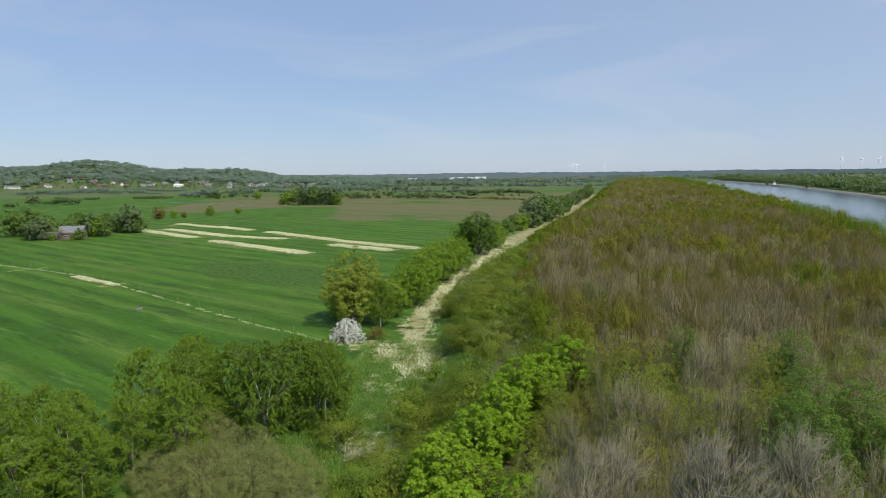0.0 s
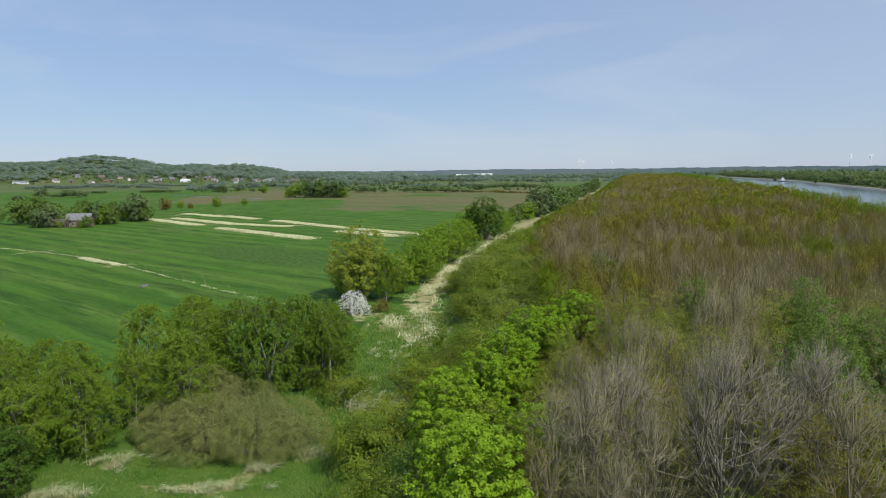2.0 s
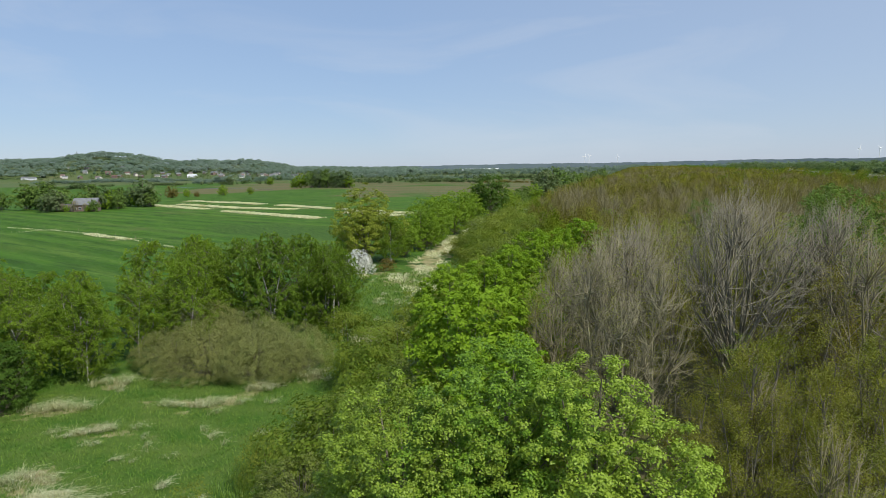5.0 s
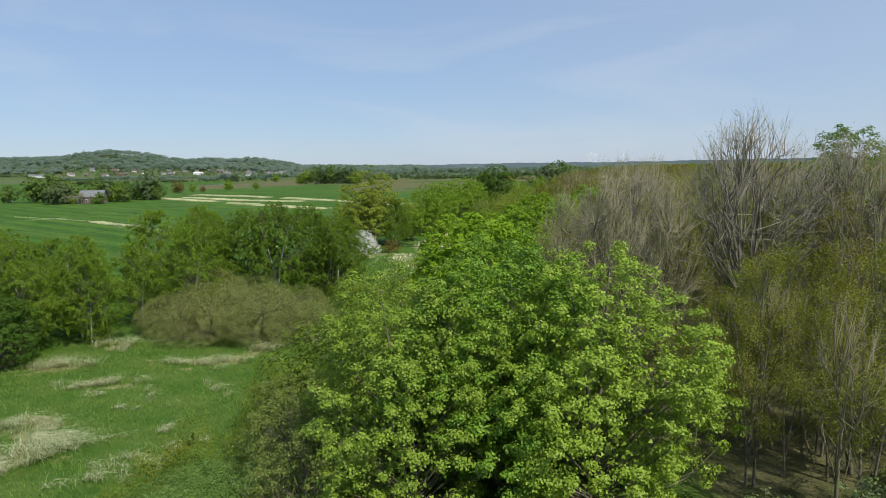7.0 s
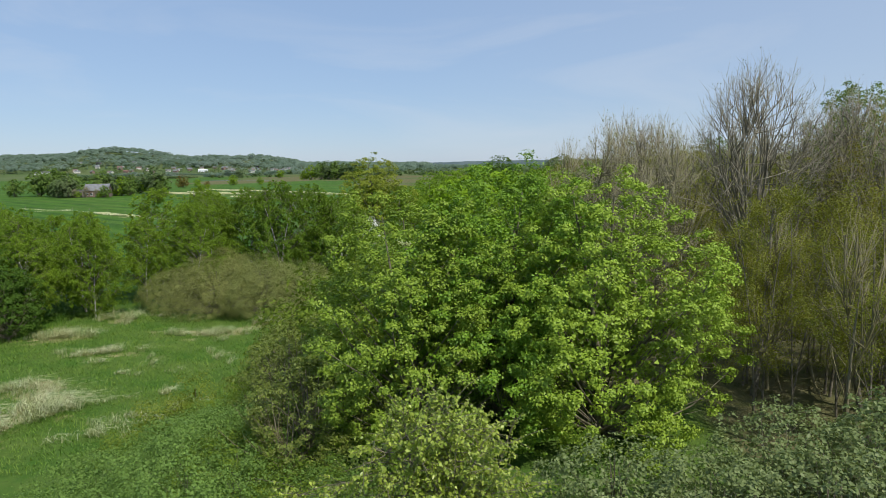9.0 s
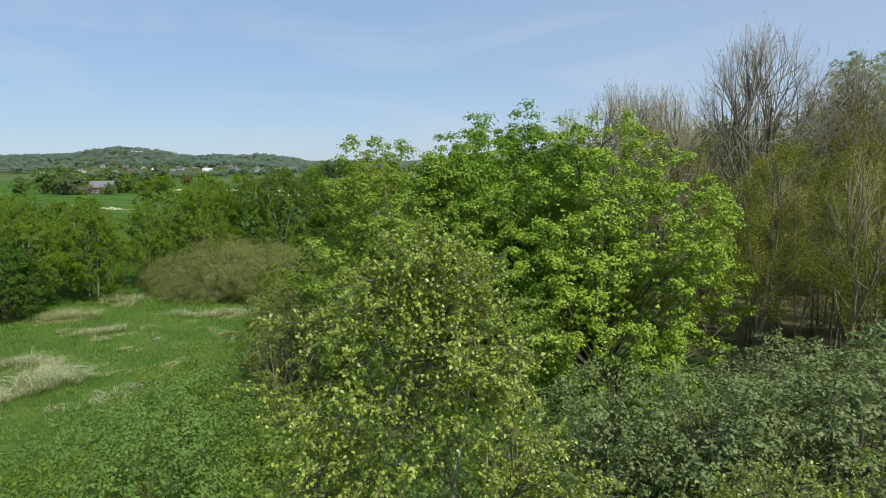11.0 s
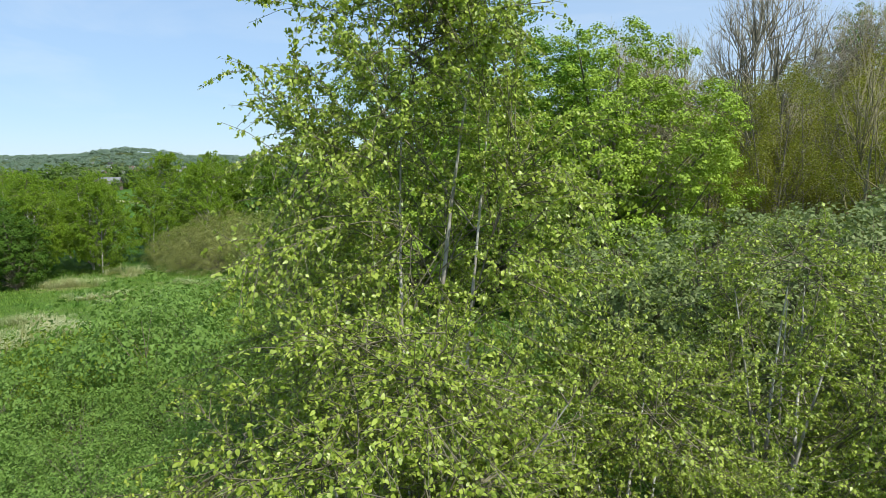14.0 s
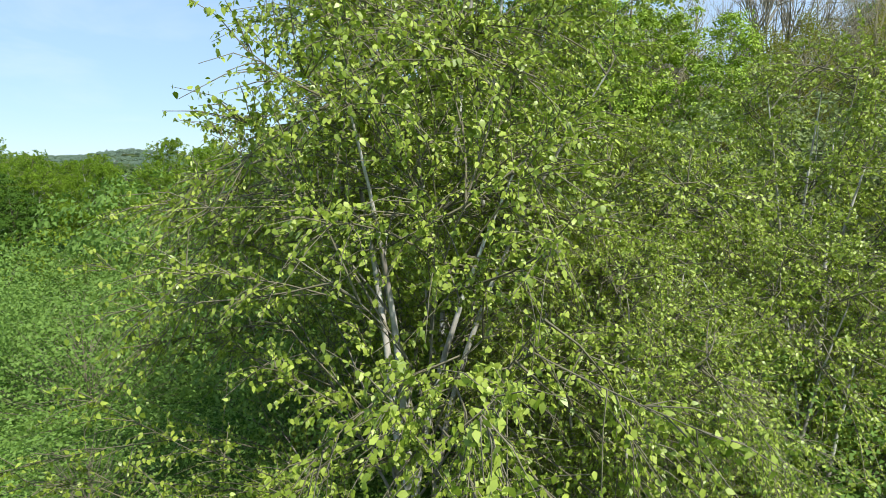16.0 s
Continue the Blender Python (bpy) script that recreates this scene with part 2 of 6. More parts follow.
    col = mixed(n, l, mask("straw", 0.48, 0.78, 1.3, 0.4), col, straw)
    p = n.new("ShaderNodeBsdfPrincipled")
    p.inputs["Roughness"].default_value, p.inputs["Specular IOR Level"].default_value = 0.9, 0.15
    l.new(col, p.inputs["Base Color"])
    bp = n.new("ShaderNodeBump")
    bp.inputs["Strength"].default_value, bp.inputs["Distance"].default_value = 0.6, 0.25
    l.new(noise_of(n, l, 2.2, 6, 0.7, None, 0.2, 0.8), bp.inputs["Height"])
    l.new(bp.outputs["Normal"], p.inputs["Normal"])
    o = n.new("ShaderNodeOutputMaterial")
    l.new(p.outputs[0], o.inputs["Surface"])
    return m


def water_material():
    m, n, l = mat_new("water")
    p = n.new("ShaderNodeBsdfPrincipled")
    p.inputs["Base Color"].default_value = (0.05, 0.075, 0.085, 1)
    p.inputs["Roughness"].default_value = 0.12
    mp = n.new("ShaderNodeMapping")
    mp.inputs["Scale"].default_value = (0.5, 0.18, 1)
    l.new(n.new("ShaderNodeNewGeometry").outputs["Position"], mp.inputs["Vector"])
    bp = n.new("ShaderNodeBump")
    bp.inputs["Strength"].default_value, bp.inputs["Distance"].default_value = 0.4, 0.12
    l.new(noise_of(n, l, 1.0, 4, 0.6, mp.outputs["Vector"], 0.2, 0.8), bp.inputs["Height"])
    l.new(bp.outputs["Normal"], p.inputs["Normal"])
    o = n.new("ShaderNodeOutputMaterial")
    l.new(p.outputs[0], o.inputs["Surface"])
    return m


M_GROUND, M_WATER = ground_material(), water_material()
M_STONE = solid("shore_stone", (0.33, 0.31, 0.27), (0.2, 0.19, 0.16), 0.4, 0.9, bump=0.4)
M_PLASTER = solid("white_wall", (0.72, 0.71, 0.68), (0.6, 0.58, 0.54), 0.8, 0.8, per_object=(0.62, 0.55, 0.46))
M_BRICK = solid("brick_wall", (0.25, 0.15, 0.12), (0.13, 0.115, 0.1), 0.5, 0.85, bump=0.3)
M_ROOF_RED = solid("red_roof", (0.23, 0.125, 0.095), (0.17, 0.095, 0.075), 1.5, 0.8, per_object=(0.15, 0.14, 0.13))
M_ROOF_GREY = solid("grey_roof", (0.22, 0.225, 0.225), (0.13, 0.135, 0.135), 0.8, 0.8, bump=0.3)
M_GLASS = solid("window_glass", (0.03, 0.04, 0.05), (0.05, 0.06, 0.07), 1.0, 0.12)
M_WHITE = solid("white_paint", (0.8, 0.8, 0.8), (0.74, 0.75, 0.76), 0.5, 0.45)
M_TURBINE = solid("white_paint_far", (0.9, 0.91, 0.92), (0.84, 0.86, 0.88), 0.1, 0.6)
M_DARK = solid("dark_paint", (0.05, 0.06, 0.07), (0.08, 0.08, 0.08), 0.5, 0.5)
M_TIMBER = solid("weathered_timber", (0.3, 0.26, 0.21), (0.2, 0.17, 0.13), 5.0, 0.85, bump=0.4)

# ---- building helpers ----


def mesh_np(name, verts, tris, material, smooth=False):
    """A mesh of triangles from arrays."""
    me = bpy.data.meshes.new(name)
    verts, tris = np.asarray(verts, np.float32).reshape(-1, 3), np.asarray(tris, np.int32).reshape(-1, 3)
    me.vertices.add(len(verts))
    me.vertices.foreach_set("co", verts.ravel())
    me.loops.add(tris.size)
    me.loops.foreach_set("vertex_index", tris.ravel())
    me.polygons.add(len(tris))
    me.polygons.foreach_set("loop_start", np.arange(0, tris.size, 3, dtype=np.int32))
    if smooth:
        me.polygons.foreach_set("use_smooth", np.ones(len(tris), bool))
    me.materials.append(material)
    me.update(calc_edges=True)
    return me


def part(name, data, parent, label=""):
    ob = new(name, data)
    ob.parent = parent
    return tagged(ob, label) if label else ob


def part_bm(name, bm, material, parent, label=""):
    me = bpy.data.meshes.new(name)
    bm.to_mesh(me)
    bm.free()
    me.materials.append(material)
    return part(name, me, parent, label)


def box_bm(size, centre=(0, 0, 0), bevel=0.0, bm=None):
    """A bevelled box, in a new bmesh or added to one."""
    bm = bm or bmesh.new()
    r = bmesh.ops.create_cube(bm, size=1.0, matrix=Matrix.Translation(centre) @ Matrix.Diagonal((*size, 1)))
    if bevel:
        es = list({e for v in r["verts"] for e in v.link_edges})
        bmesh.ops.bevel(bm, geom=es, offset=bevel, segments=1, affect="EDGES")
    return bm


def unit(v):
    return v / np.maximum(np.linalg.norm(v, axis=-1, keepdims=True), 1e-9)


class Sheaf:
    """Collects triangles of many small pieces into one mesh."""

    def __init__(self):
        self.v, self.f, self.n = [], [], 0

    def add(self, verts, tris):
        self.v.append(np.asarray(verts, np.float32).reshape(-1, 3))
        self.f.append(np.asarray(tris, np.int64).reshape(-1, 3) + self.n)
        self.n += len(self.v[-1])

    def mesh(self, name, material, smooth=False):
        return mesh_np(name, np.concatenate(self.v), np.concatenate(self.f), material, smooth)


class Boughs:
    """Many curved branches at once: start, direction, length, radius, bend."""

    def __init__(self, p, d, L, r, bend):
        self.p, self.d, self.L, self.r, self.b = p, d, L, r, bend

    def at(self, i, s):
        L = self.L[i][:, None]
        s = s[:, None]
        return self.p[i] + self.d[i] * L * s + self.b[i] * L * s * s

    def way(self, i, s):
        return unit(self.d[i] + 2 * self.b[i] * s[:, None])

    def children(self, rng, count, s_from, s_to, angle, length, radius, lift, taper=0.6):
        """count more branches off these, leaving at angle degrees; lift bends them upwards (minus: they hang)."""
        w = self.L / self.L.sum()
        i = rng.choice(len(self.L), count, p=w)
        s = rng.uniform(s_from, s_to, count)
        t = self.way(i, s)
        side = unit(np.cross(t, rng.normal(size=(count, 3))))
        a = np.radians(rng.normal(angle, angle * 0.25, count))[:, None]
        d = unit(t * np.cos(a) + side * np.sin(a))
        L = self.L[i] * length * rng.uniform(0.55, 1.15, count) * (1 - taper * s)
        r = np.maximum(self.r[i] * radius * (1 - 0.6 * s), 0.005)
        b = np.zeros((count, 3))
        b[:, 2] = lift * rng.uniform(0.5, 1.3, count)
        b += rng.normal(0, 0.12, (count, 3))
        return Boughs(self.at(i, s), d, L, r, b)

    def tubes(self, sheaf, seg, sides, tip=0.25):
        n = len(self.L)
        s = np.linspace(0, 1, seg + 1)
        c = self.p[:, None] + self.d[:, None] * (self.L[:, None] * s)[..., None] + self.b[:, None] * (self.L[:, None] * s * s)[..., None]
        a = unit(np.cross(self.d, np.where(np.abs(self.d[:, 2:]) > 0.9, [1.0, 0, 0], [0, 0, 1.0])))
        b = np.cross(self.d, a)
        th = np.arange(sides) * 2 * math.pi / sides
        rad = self.r[:, None] * (1 - (1 - tip) * s)
        ring = a[:, None, None] * np.cos(th)[None, None, :, None] + b[:, None, None] * np.sin(th)[None, None, :, None]
        v = c[:, :, None] + ring * rad[:, :, None, None]
        k = np.arange(seg)[:, None] * sides
        j = np.arange(sides)[None]
        q = np.stack([k + j, k + (j + 1) % sides, k + sides + (j + 1) % sides, k + sides + j], -1).reshape(-1, 4)
        t = np.concatenate([q[:, [0, 1, 2]], q[:, [0, 2, 3]]])
        sheaf.add(v, (t[None] + (np.arange(n) * (seg + 1) * sides)[:, None, None]))

    def spikes(self, sheaf):
        """Thin three-sided tips, three triangles each."""
        n = len(self.L)
        a = unit(np.cross(self.d, np.where(np.abs(self.d[:, 2:]) > 0.9, [1.0, 0, 0], [0, 0, 1.0])))
        b = np.cross(self.d, a)
        th = np.arange(3) * 2 * math.pi / 3
        base = self.p[:, None] + (a[:, None] * np.cos(th)[None, :, None] + b[:, None] * np.sin(th)[None, :, None]) * self.r[:, None, None]
        top = self.p + (self.d + self.b) * self.L[:, None]
        v = np.concatenate([base, top[:, None]], 1)
        sheaf.add(v, np.array([[0, 1, 3], [1, 2, 3], [2, 0, 3]])[None] + (np.arange(n) * 4)[:, None, None])


def leaves(sheaf, rng, centre, size, up=0.5, hang=0.0, shape="plain", out=None, loose=0.55):
    """Small folded leaves round the given points. up: how far they face the sky; hang: how far their tips point down; out: the way they face, loosely."""
    n = len(centre)
    nor = rng.normal(size=(n, 3))
    if out is None:
        nor[:, 2] = np.abs(nor[:, 2]) + up
    else:
        nor = nor * loose + out
        nor[:, 2] += up * 0.5
    nor = unit(nor)
    way = rng.normal(size=(n, 3))
    way[:, 2] -= hang
    way = unit(way - nor * (way * nor).sum(1, keepdims=True))
    side = np.cross(nor, way)
    s = (size * rng.uniform(0.65, 1.25, n))[:, None]
    if shape == "plain":
        v = np.stack([centre - way * s * 0.45, centre + side * s * 0.38 + nor * s * 0.12 - way * s * 0.1, centre + way * s * 0.6, centre - side * s * 0.38 + nor * s * 0.12 - way * s * 0.1], 1)
        t = np.array([[0, 1, 2], [0, 2, 3]])
    elif shape == "tri":
        v = np.stack([centre - way * s * 0.45 - side * s * 0.42, centre - way * s * 0.45 + side * s * 0.42, centre + way * s * 0.6], 1)
        t = np.array([[0, 1, 2]])
    else:
        v = np.stack([centre - way * s * 0.5, centre - way * s * 0.22 + side * s * 0.33 + nor * s * 0.06, centre + way * s * 0.2 + side * s * 0.24 + nor * s * 0.05,
                      centre + way * s * 0.62, centre + way * s * 0.2 - side * s * 0.24 + nor * s * 0.05, centre - way * s * 0.22 - side * s * 0.33 + nor * s * 0.06], 1)
        t = np.array([[0, 1, 5], [1, 2, 4], [1, 4, 5], [2, 3, 4]])
    sheaf.add(v, t[None] + (np.arange(n) * v.shape[1])[:, None, None])


def blades(sheaf, rng, base, height, width, lean, wind=(0.0, 0.0, 0.0)):
    """Upright tapering blades, one bent strip each. wind: the way most of them lean."""
    n = len(base)
    h = (height * rng.uniform(0.5, 1.2, n))[:, None]
    way = rng.normal(size=(n, 3)) + np.array(wind)
    way[:, 2] = 0
    way = unit(way)
    side = np.stack([-way[:, 1], way[:, 0], np.zeros(n)], 1)
    k = (lean * rng.uniform(0.2, 1.4, n))[:, None]
    up = np.array([0, 0, 1.0])
    mid = base + up * h * 0.6 + way * h * k * 0.35
    top = base + up * h * (1 - 0.25 * k) + way * h * k
    w = side * width
    v = np.stack([base - w, base + w, mid + w * 0.8, mid - w * 0.8, top], 1)
    sheaf.add(v, np.array([[0, 1, 2], [0, 2, 3], [3, 2, 4]])[None] + (np.arange(n) * 5)[:, None, None])


# ---- lie of the land ----
TOE_Y = [-60, 0, 20, 35, 55, 70, 97, 137, 171, 220, 284, 339, 374, 510, 895, 2200]
TOE_X = [-30, -21, -18, -15.5, -11, -7.5, -3.5, -1.0, 5.5, 20, 37, 55, 70, 109, 219, 600]
SHORE_Y = [-80, 0, 230, 330, 532, 920, 2200, 4700]
SHORE_X = [50, 78, 159, 196, 270, 404, 790, 1520]
FAR_Y = [-80, 0, 674, 831, 1347, 2145, 4700]
FAR_X = [215, 245, 472, 531, 720, 905, 1660]
CREST = 5.0


def toe(y):
    return np.interp(y, TOE_Y, TOE_X)


def shore(y):
    return np.interp(y, SHORE_Y, SHORE_X)


def far_shore(y):
    return np.interp(y, FAR_Y, FAR_X)


def step(a, b, v):
    s = np.clip((v - a) / (b - a), 0, 1)
    return s * s * (3 - 2 * s)


def land(x, y):
    """Height of the ground."""
    x, y = np.asarray(x, float), np.asarray(y, float)
    t = toe(y)
    bank = CREST * step(0, 14, x - t)
    cut = 1 - step(2080, 2200, y)
    bank = bank - cut * (CREST + 2.4) * step(-8, 0, x - shore(y)) + cut * 3.6 * step(2, 9, x - far_shore(y))
    ridge = np.interp(x, [-4000, -2200, -1450, -1290, -1235, -1175, -1115, -1045, -985, -920, -825, -740, -670, -600, -540, -305, 100, 600], [48, 52, 56, 56, 59, 70, 75, 64, 52, 41, 45, 39, 44, 33, 17, 12, 6, 0])
    hill = ridge * step(1480, 2050, y) * (1 - step(2120, 2600, y))
    wob = 0.12 * np.sin(x * 0.21 + 1.3) * np.sin(y * 0.17) + 0.07 * np.sin(x * 0.9 + y * 0.4) * np.sin(y * 0.7 - x * 0.3)
    return bank + hill + wob * (1 - step(0, 20, x - shore(y)))


def spread(a, b, s):
    return list(np.arange(a, b, s))


gx = np.array(spread(-3600, -1500, 130) + spread(-1500, -300, 22) + spread(-300, -66, 6) + spread(-66, 90, 2.2) + spread(90, 300, 5) + spread(300, 1000, 14) + spread(1000, 3601, 130))
gy = np.array(spread(-80, 0, 8) + spread(0, 110, 2.2) + spread(110, 400, 6) + spread(400, 1000, 20) + spread(1000, 2200, 50) + spread(2200, 4601, 160))
GX, GY = np.meshgrid(gx, gy)
GZ = land(GX, GY)
nx, ny = len(gx), len(gy)
idx = np.arange(nx * ny).reshape(ny, nx)
q = np.stack([idx[:-1, :-1], idx[:-1, 1:], idx[1:, 1:], idx[1:, :-1]], -1).reshape(-1, 4)
ground_me = mesh_np("ground", np.stack([GX, GY, GZ], -1), np.concatenate([q[:, [0, 1, 2]], q[:, [0, 2, 3]]]), M_GROUND, True)


def near_line(pts, x, y):
    """Distance to a polyline."""
    best = np.full(np.shape(x), 1e9)
    for (ax, ay), (bx, by) in zip(pts[:-1], pts[1:]):
        dx, dy = bx - ax, by - ay
        s = np.clip(((x - ax) * dx + (y - ay) * dy) / (dx * dx + dy * dy), 0, 1)
        best = np.minimum(best, np.hypot(x - ax - s * dx, y - ay - s * dy))
    return best


PATH_LINE = [(-19, 114), (-12, 113), (-3.5, 95), (-3.2, 108), (-6, 122), (-4.5, 137), (0.5, 171), (13.5, 220), (29.5, 284), (47.5, 339), (62.5, 374), (101, 510), (213, 895)]
REED_STRIPS = [[(-179, 374), (-129, 325)], [(-175, 421), (-139, 389)], [(-165, 380), (-111, 329), (-80, 313)], [(-138, 393), (-112, 366)], [(-97, 353), (-49, 300), (-7, 263)],
               [(-111, 306), (-56, 254)], [(-49, 283), (-23, 261)], [(-116, 198), (-95, 181)]]
MEADOW_REEDS = ((-33.5, 49.0, 3.0, 0.8, 600, 1.0), (-27, 44.5, 2.8, 0.7, 520, 0.7), (-22.5, 49.8, 2.4, 0.6, 360, 0.7), (-20.0, 50.5, 2.0, 0.6, 350, 0.8), (-24.6, 33.6, 2.2, 1.4, 1100, 1.2), (-26.8, 37.0, 2.2, 0.9, 500, 0.8), (-13.6, 56.5, 1.0, 0.6, 260, 1.3), (-31.0, 55.3, 1.6, 0.7, 300, 1.1),
                         (-17.5, 53.3, 1.2, 0.5, 250, 1.0), (-25.5, 30.5, 1.8, 1.5, 700, 1.0), (-8.6, 67.6, 1.6, 1.0, 500, 1.6), (-10.4, 66.3, 1.0, 0.8, 240, 1.3))
DITCH = [(-165, 230), (-117, 201), (-95, 182), (-43, 133), (-20, 114)]
inside = GX - toe(GY)
path_d = near_line(PATH_LINE, GX, GY)
path_w = np.interp(GY, [60, 88, 100, 140, 175, 220, 340, 900], [0.3, 1.4, 2.8, 2.9, 3.2, 5.5, 8.0, 6.5])
masks = {
    "straw": np.maximum.reduce([1 - 0.5 * path_d / path_w] + [1.45 - 0.5 * near_line(s, GX, GY) / 2.2 for s in REED_STRIPS[:-1]] + [1 - 0.5 * near_line(REED_STRIPS[-1], GX, GY) / 1.2]
                                + [0.98 - 0.42 * np.hypot((GX - x) / (0.75 * rx + 0.4), (GY - y) / (0.75 * ry + 0.6)) for x, y, rx, ry, _, _ in MEADOW_REEDS]),
    "litter": step(9, 15, inside) * np.maximum(step(21, 26, GY), step(7, 10, GX)) * (1 - step(-14, -6, GX - shore(GY))),
    "rough": np.maximum.reduce([step(-2, 4, inside), step(-15, -9, inside) * step(64, 72, GY) * step(118, 110, GY), step(66, 56, GY) * step(-40, -34, GX) * step(15, 25, GY)]) * (1 - step(0, 10, GX - far_shore(GY))) * step(2050, 1900, GY),
    "marsh": np.maximum.reduce([0.85 * step(395, 440, GY + 0.25 * GX) * step(690, 640, GY) * step(-95, -60, GX + 0.12 * (GY - 400)), 0.95 * step(1.4, 0.7, np.hypot((GX + 225) / 55, (GY - 700) / 130))]) * (1 - step(-4, 2, inside)) + 0.75 * step(430, 700, GY + 0.5 * GX) * step(1250, 900, GY) * step(-420, -250, GX) * (1 - step(0, 5, inside)),
    "farland": np.maximum(step(900, 1500, np.hypot(GX, GY)), step(2, 14, GX - far_shore(GY))),
    "rush": step(1.6, 0.5, np.hypot(((GX + 53) * 0.78 - (GY - 200) * 0.62) / 42, ((GX + 53) * 0.62 + (GY - 200) * 0.78) / 13)),
}
for key, val in masks.items():
    at = ground_me.attributes.new(key, "FLOAT", "POINT")
    at.data.foreach_set("value", np.clip(val, 0, 1.5).astype(np.float32).ravel())
tagged(new("ground", ground_me), "flat green pasture land with a wooded bank and distant hills", "ground", kind="structure")

# canal
wy = np.array([-80, 0, 230, 330, 532, 674, 831, 1000, 1347, 1700, 2145.0])
wv = np.concatenate([np.stack([shore(wy) - 8, wy, np.full(len(wy), -0.6)], 1), np.stack([far_shore(wy) + 6, wy, np.full(len(wy), -0.6)], 1)])
k = np.arange(len(wy) - 1)
m_ = len(wy)
tagged(new("canal_water", mesh_np("canal_water", wv, np.concatenate([np.stack([k, k + m_, k + m_ + 1], 1), np.stack([k, k + m_ + 1, k + 1], 1)]), M_WATER)),
       "wide blue-grey canal with faint ripples", "water", kind="structure")
# stone edge along the far bank
ey = np.arange(-60, 2300, 25.0)
prof = [(-0.5, -1.2), (2.2, 0.7), (2.8, 1.35), (7.5, 1.4), (8.2, 0.4)]
ev = np.stack([np.stack([far_shore(ey) + a, ey, np.full(len(ey), b)], 1) for a, b in prof], 1)
kk = np.arange(len(ey) - 1)[:, None] * len(prof) + np.arange(len(prof) - 1)[None]
kk = kk.ravel()
pn = len(prof)
tagged(new("canal_embankment", mesh_np("canal_embankment", ev, np.concatenate([np.stack([kk, kk + 1, kk + pn + 1], 1), np.stack([kk, kk + pn + 1, kk + pn], 1)]), M_STONE)),
       "pale stone-lined far bank of the canal", "embankment", kind="structure")

# ---- trees: kinds ----


def grow(seed, H, R, stems, fan, l1, l2, l3, n_leaf, leaf, mat_leaf, mat_wood, l4=0, trunk=0.5, up=0.5, hang=0.0, jitter=0.12, shape="plain", clear=0.25, r0=0.14, blades_on=True):
    """Wood and crown of one kind of tree. stems, fan: how many start at the base and how far they lean out. l1..l3: (count, angle, length, lift) of each order of
    branches; l4: count of thin tips. H, R: final height and crown radius."""
    rng = np.random.default_rng(seed)
    d = rng.normal(0, fan, (stems, 3))
    d[:, 2] = 1
    p = rng.normal(0, 0.12 * (stems > 1) * (0.3 + R * 0.25), (stems, 3))
    p[:, 2] = -0.2
    b0 = Boughs(p, unit(d), np.full(stems, H * trunk) * rng.uniform(0.75, 1.1, stems), np.full(stems, r0) / math.sqrt(stems), rng.normal(0, 0.11, (stems, 3)))
    b1 = b0.children(rng, l1[0], clear, 1.0, l1[1], l1[2], 0.36, l1[3])
    b2 = b1.children(rng, l2[0], 0.2, 1.0, l2[1], l2[2], 0.36, l2[3])
    wood, boughs, fine = Sheaf(), Sheaf(), Sheaf()
    b0.tubes(wood, 6, 6, 0.3)
    b1.tubes(boughs, 3, 4, 0.3)
    last = b2
    if l3[0]:
        b2.tubes(boughs, 2, 3, 0.3)
        b3 = b2.children(rng, l3[0], 0.1, 1.0, l3[1], l3[2], 0.5, l3[3])
        b3.r = np.maximum(b3.r, 0.01)
        b3.spikes(fine)
        last = b3
        if l4:
            b4 = b3.children(rng, l4, 0.2, 1.0, 16, 0.85, 0.6, 0.25)
            b4.r = np.maximum(b4.r, 0.0085)
            b4.spikes(fine)
            last = b4
    else:
        b2.spikes(fine)
    crown = Sheaf()
    if n_leaf:
        i = rng.choice(len(last.L), n_leaf)
        c = last.at(i, rng.uniform(0.15, 1.05, n_leaf)) + rng.normal(0, jitter, (n_leaf, 3))
        ref = c
    else:
        ref = last.at(np.arange(len(last.L)), np.ones(len(last.L)))
    sx = R / np.percentile(np.hypot(ref[:, 0], ref[:, 1]), 96)
    sz = H / np.percentile(ref[:, 2], 99.6)
    sc = np.array([sx, sx, sz])
    out = []
    for nm, sf in (("trunk", wood), ("branch", boughs), ("twig", fine)):
        sf.v = [v * sc for v in sf.v]
        out.append((nm, sf.mesh(nm, mat_wood, True)))
    if n_leaf:
        leaves(crown, rng, c * sc, leaf, up, hang, shape)
        out.append(("crown", crown.mesh("crown", mat_leaf)))
    return out


